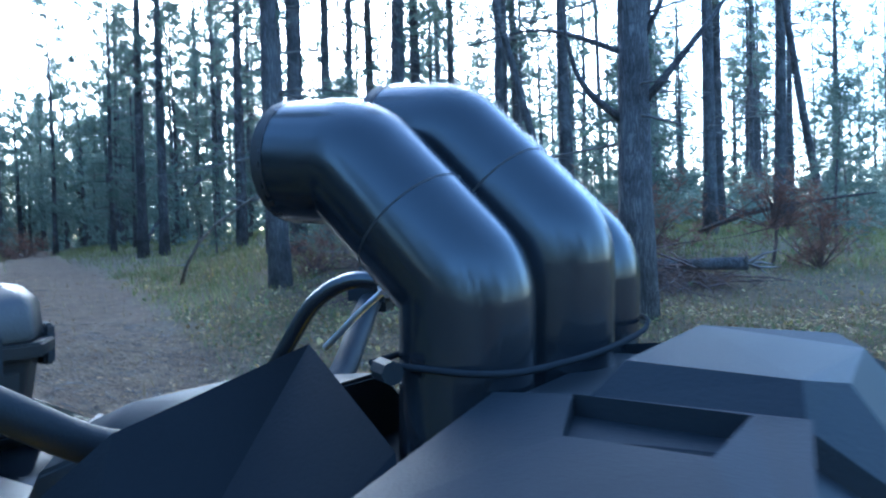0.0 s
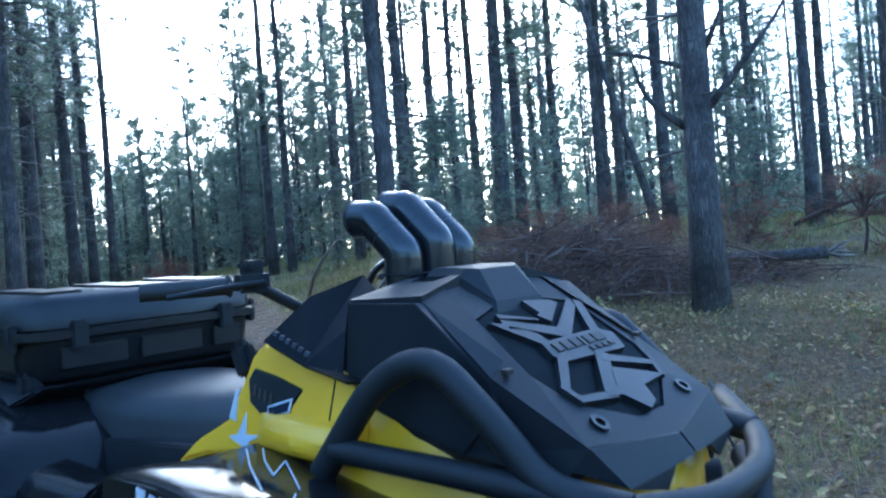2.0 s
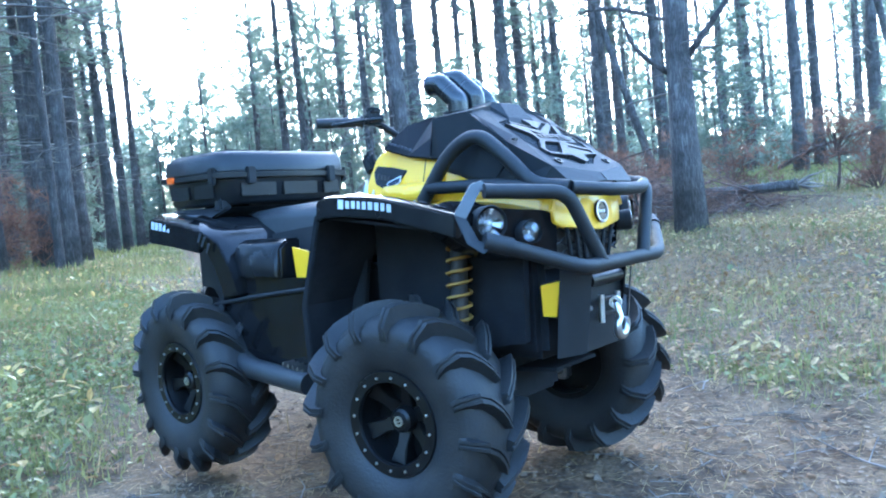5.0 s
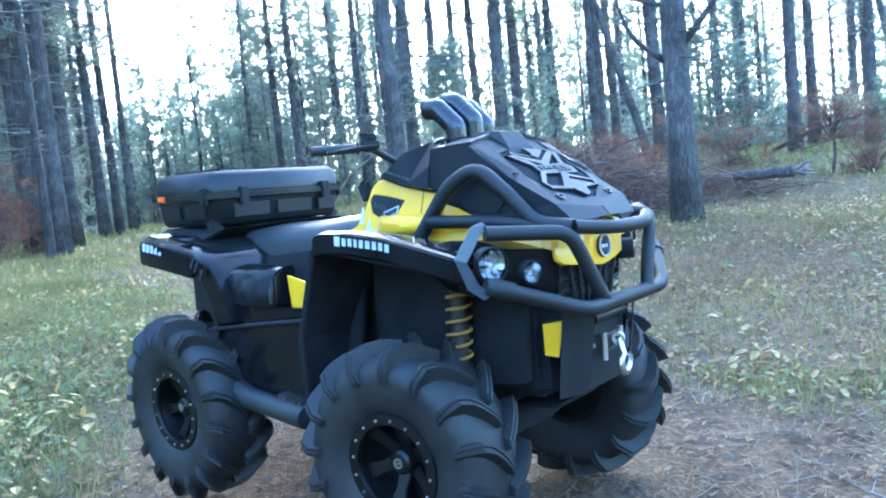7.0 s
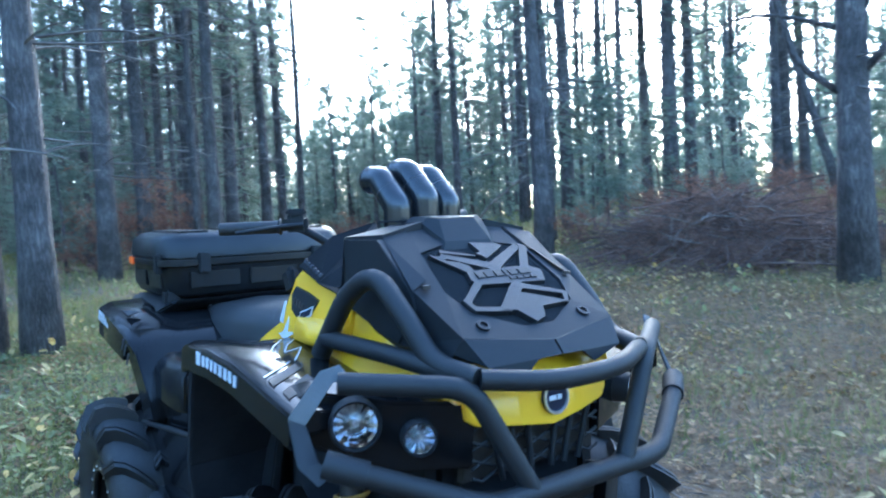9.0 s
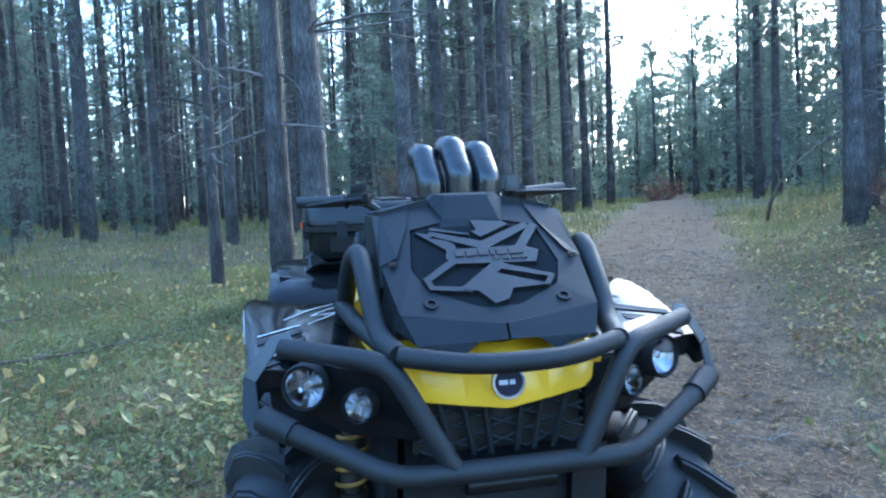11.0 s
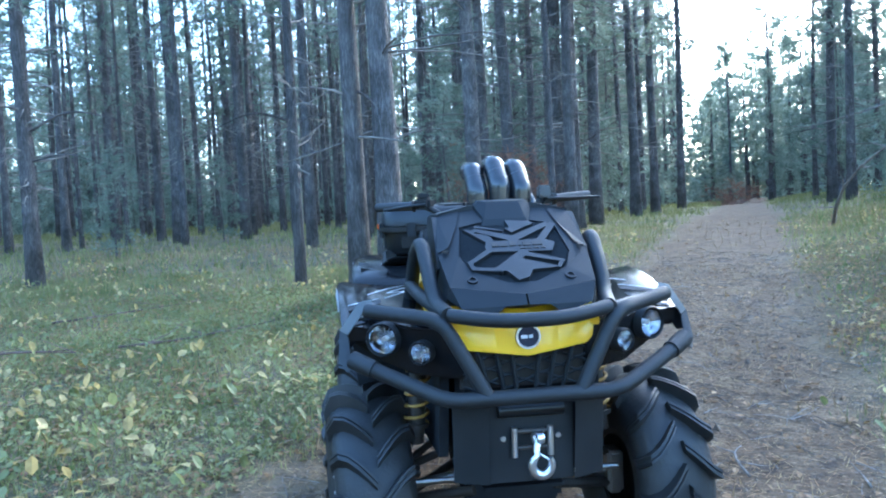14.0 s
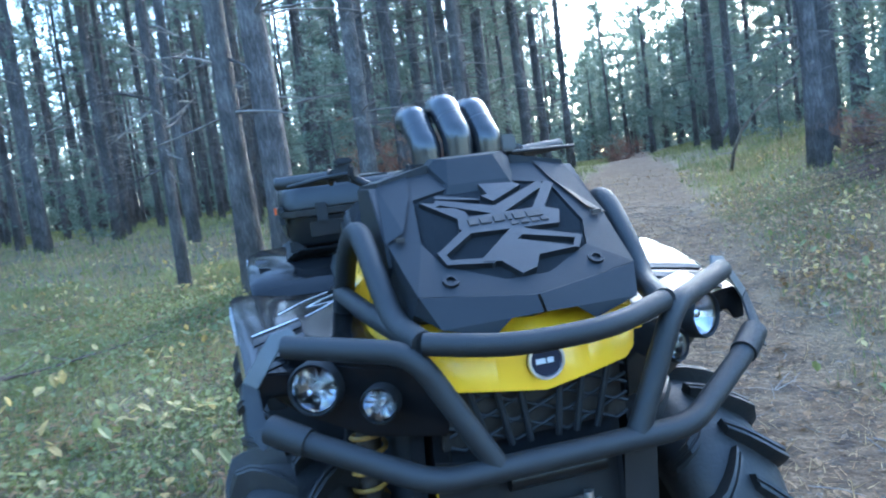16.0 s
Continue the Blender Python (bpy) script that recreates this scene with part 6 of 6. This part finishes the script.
for i, (x, y, z, s) in enumerate(((11.6, 0.95, 0.95, 0.62), (11.3, 0.3, 0.45, 0.6), (10.5, 6.6, 0.45, 0.7), (9.6, 5.2, 0.4, 0.65), (11.4, 4.6, 0.45, 0.7), (10.0, 3.4, 0.4, 0.6), (12.5, 3.0, 0.5, 0.8), (8.4, 6.9, 0.3, 0.45), (2.9, 13.0, 0.7, 1.1), (1.9, 12.2, 0.6, 0.9), (14.9, 27.5, 0.35, 0.75), (16.0, 28.2, 0.3, 0.7))):
    rust_shrub(x, y, z, s, 30 + i, "dead shrub with rusty brown needles")


def dead_bough(tree_x, tree_y, pts, r0, label="long bare dead bough on a pine trunk"):
    v, q = sweep(fillet(pts, 0.4, 4), [r0 * (1 - 0.8 * i / (len(fillet(pts, 0.4, 4)) - 1)) for i in range(len(fillet(pts, 0.4, 4)))], 6)
    return tagged(part("dead_bough", mesh_from(v, q, "bough", True), M_bark), label, "branch")


dead_bough(6.8, 1.45, [(6.83, 1.36, 2.7), (6.95, 0.95, 3.2), (7.15, 0.6, 3.7), (7.3, 0.3, 4.4)], 0.045)
dead_bough(6.8, 1.45, [(6.83, 1.35, 3.3), (6.86, 1.1, 3.8), (6.88, 1.0, 4.2)], 0.03)
dead_bough(6.8, 1.45, [(6.74, 1.55, 2.55), (6.5, 1.85, 2.85), (6.4, 1.95, 3.25), (6.38, 2.0, 3.7)], 0.04)
dead_bough(6.8, 1.45, [(6.74, 1.55, 3.2), (6.4, 2.2, 3.5), (6.2, 3.0, 3.35)], 0.03)
dead_bough(-1.26, 6.36, [(-1.2, 6.3, 2.6), (-0.9, 6.2, 2.66), (-0.7, 6.15, 2.55)], 0.014)
dead_bough(-1.26, 6.36, [(-1.3, 6.3, 2.6), (-1.7, 6.2, 2.72), (-2.2, 6.1, 2.5), (-2.5, 6.0, 2.15)], 0.018)
dead_bough(-1.26, 6.36, [(-1.3, 6.3, 1.85), (-1.6, 6.2, 1.75), (-1.95, 6.1, 1.5)], 0.014)
dead_bough(-4.84, 7.35, [(-4.75, 7.3, 2.7), (-4.2, 7.1, 2.95), (-3.6, 7.0, 2.8), (-3.2, 6.9, 2.6)], 0.02)
dead_bough(-4.84, 7.35, [(-4.75, 7.3, 2.3), (-4.2, 7.1, 2.4), (-3.6, 7.0, 2.1)], 0.016)
dead_bough(-0.51, 5.2, [(-0.45, 5.15, 2.75), (-0.25, 4.85, 2.6), (-0.2, 4.75, 2.2)], 0.016)
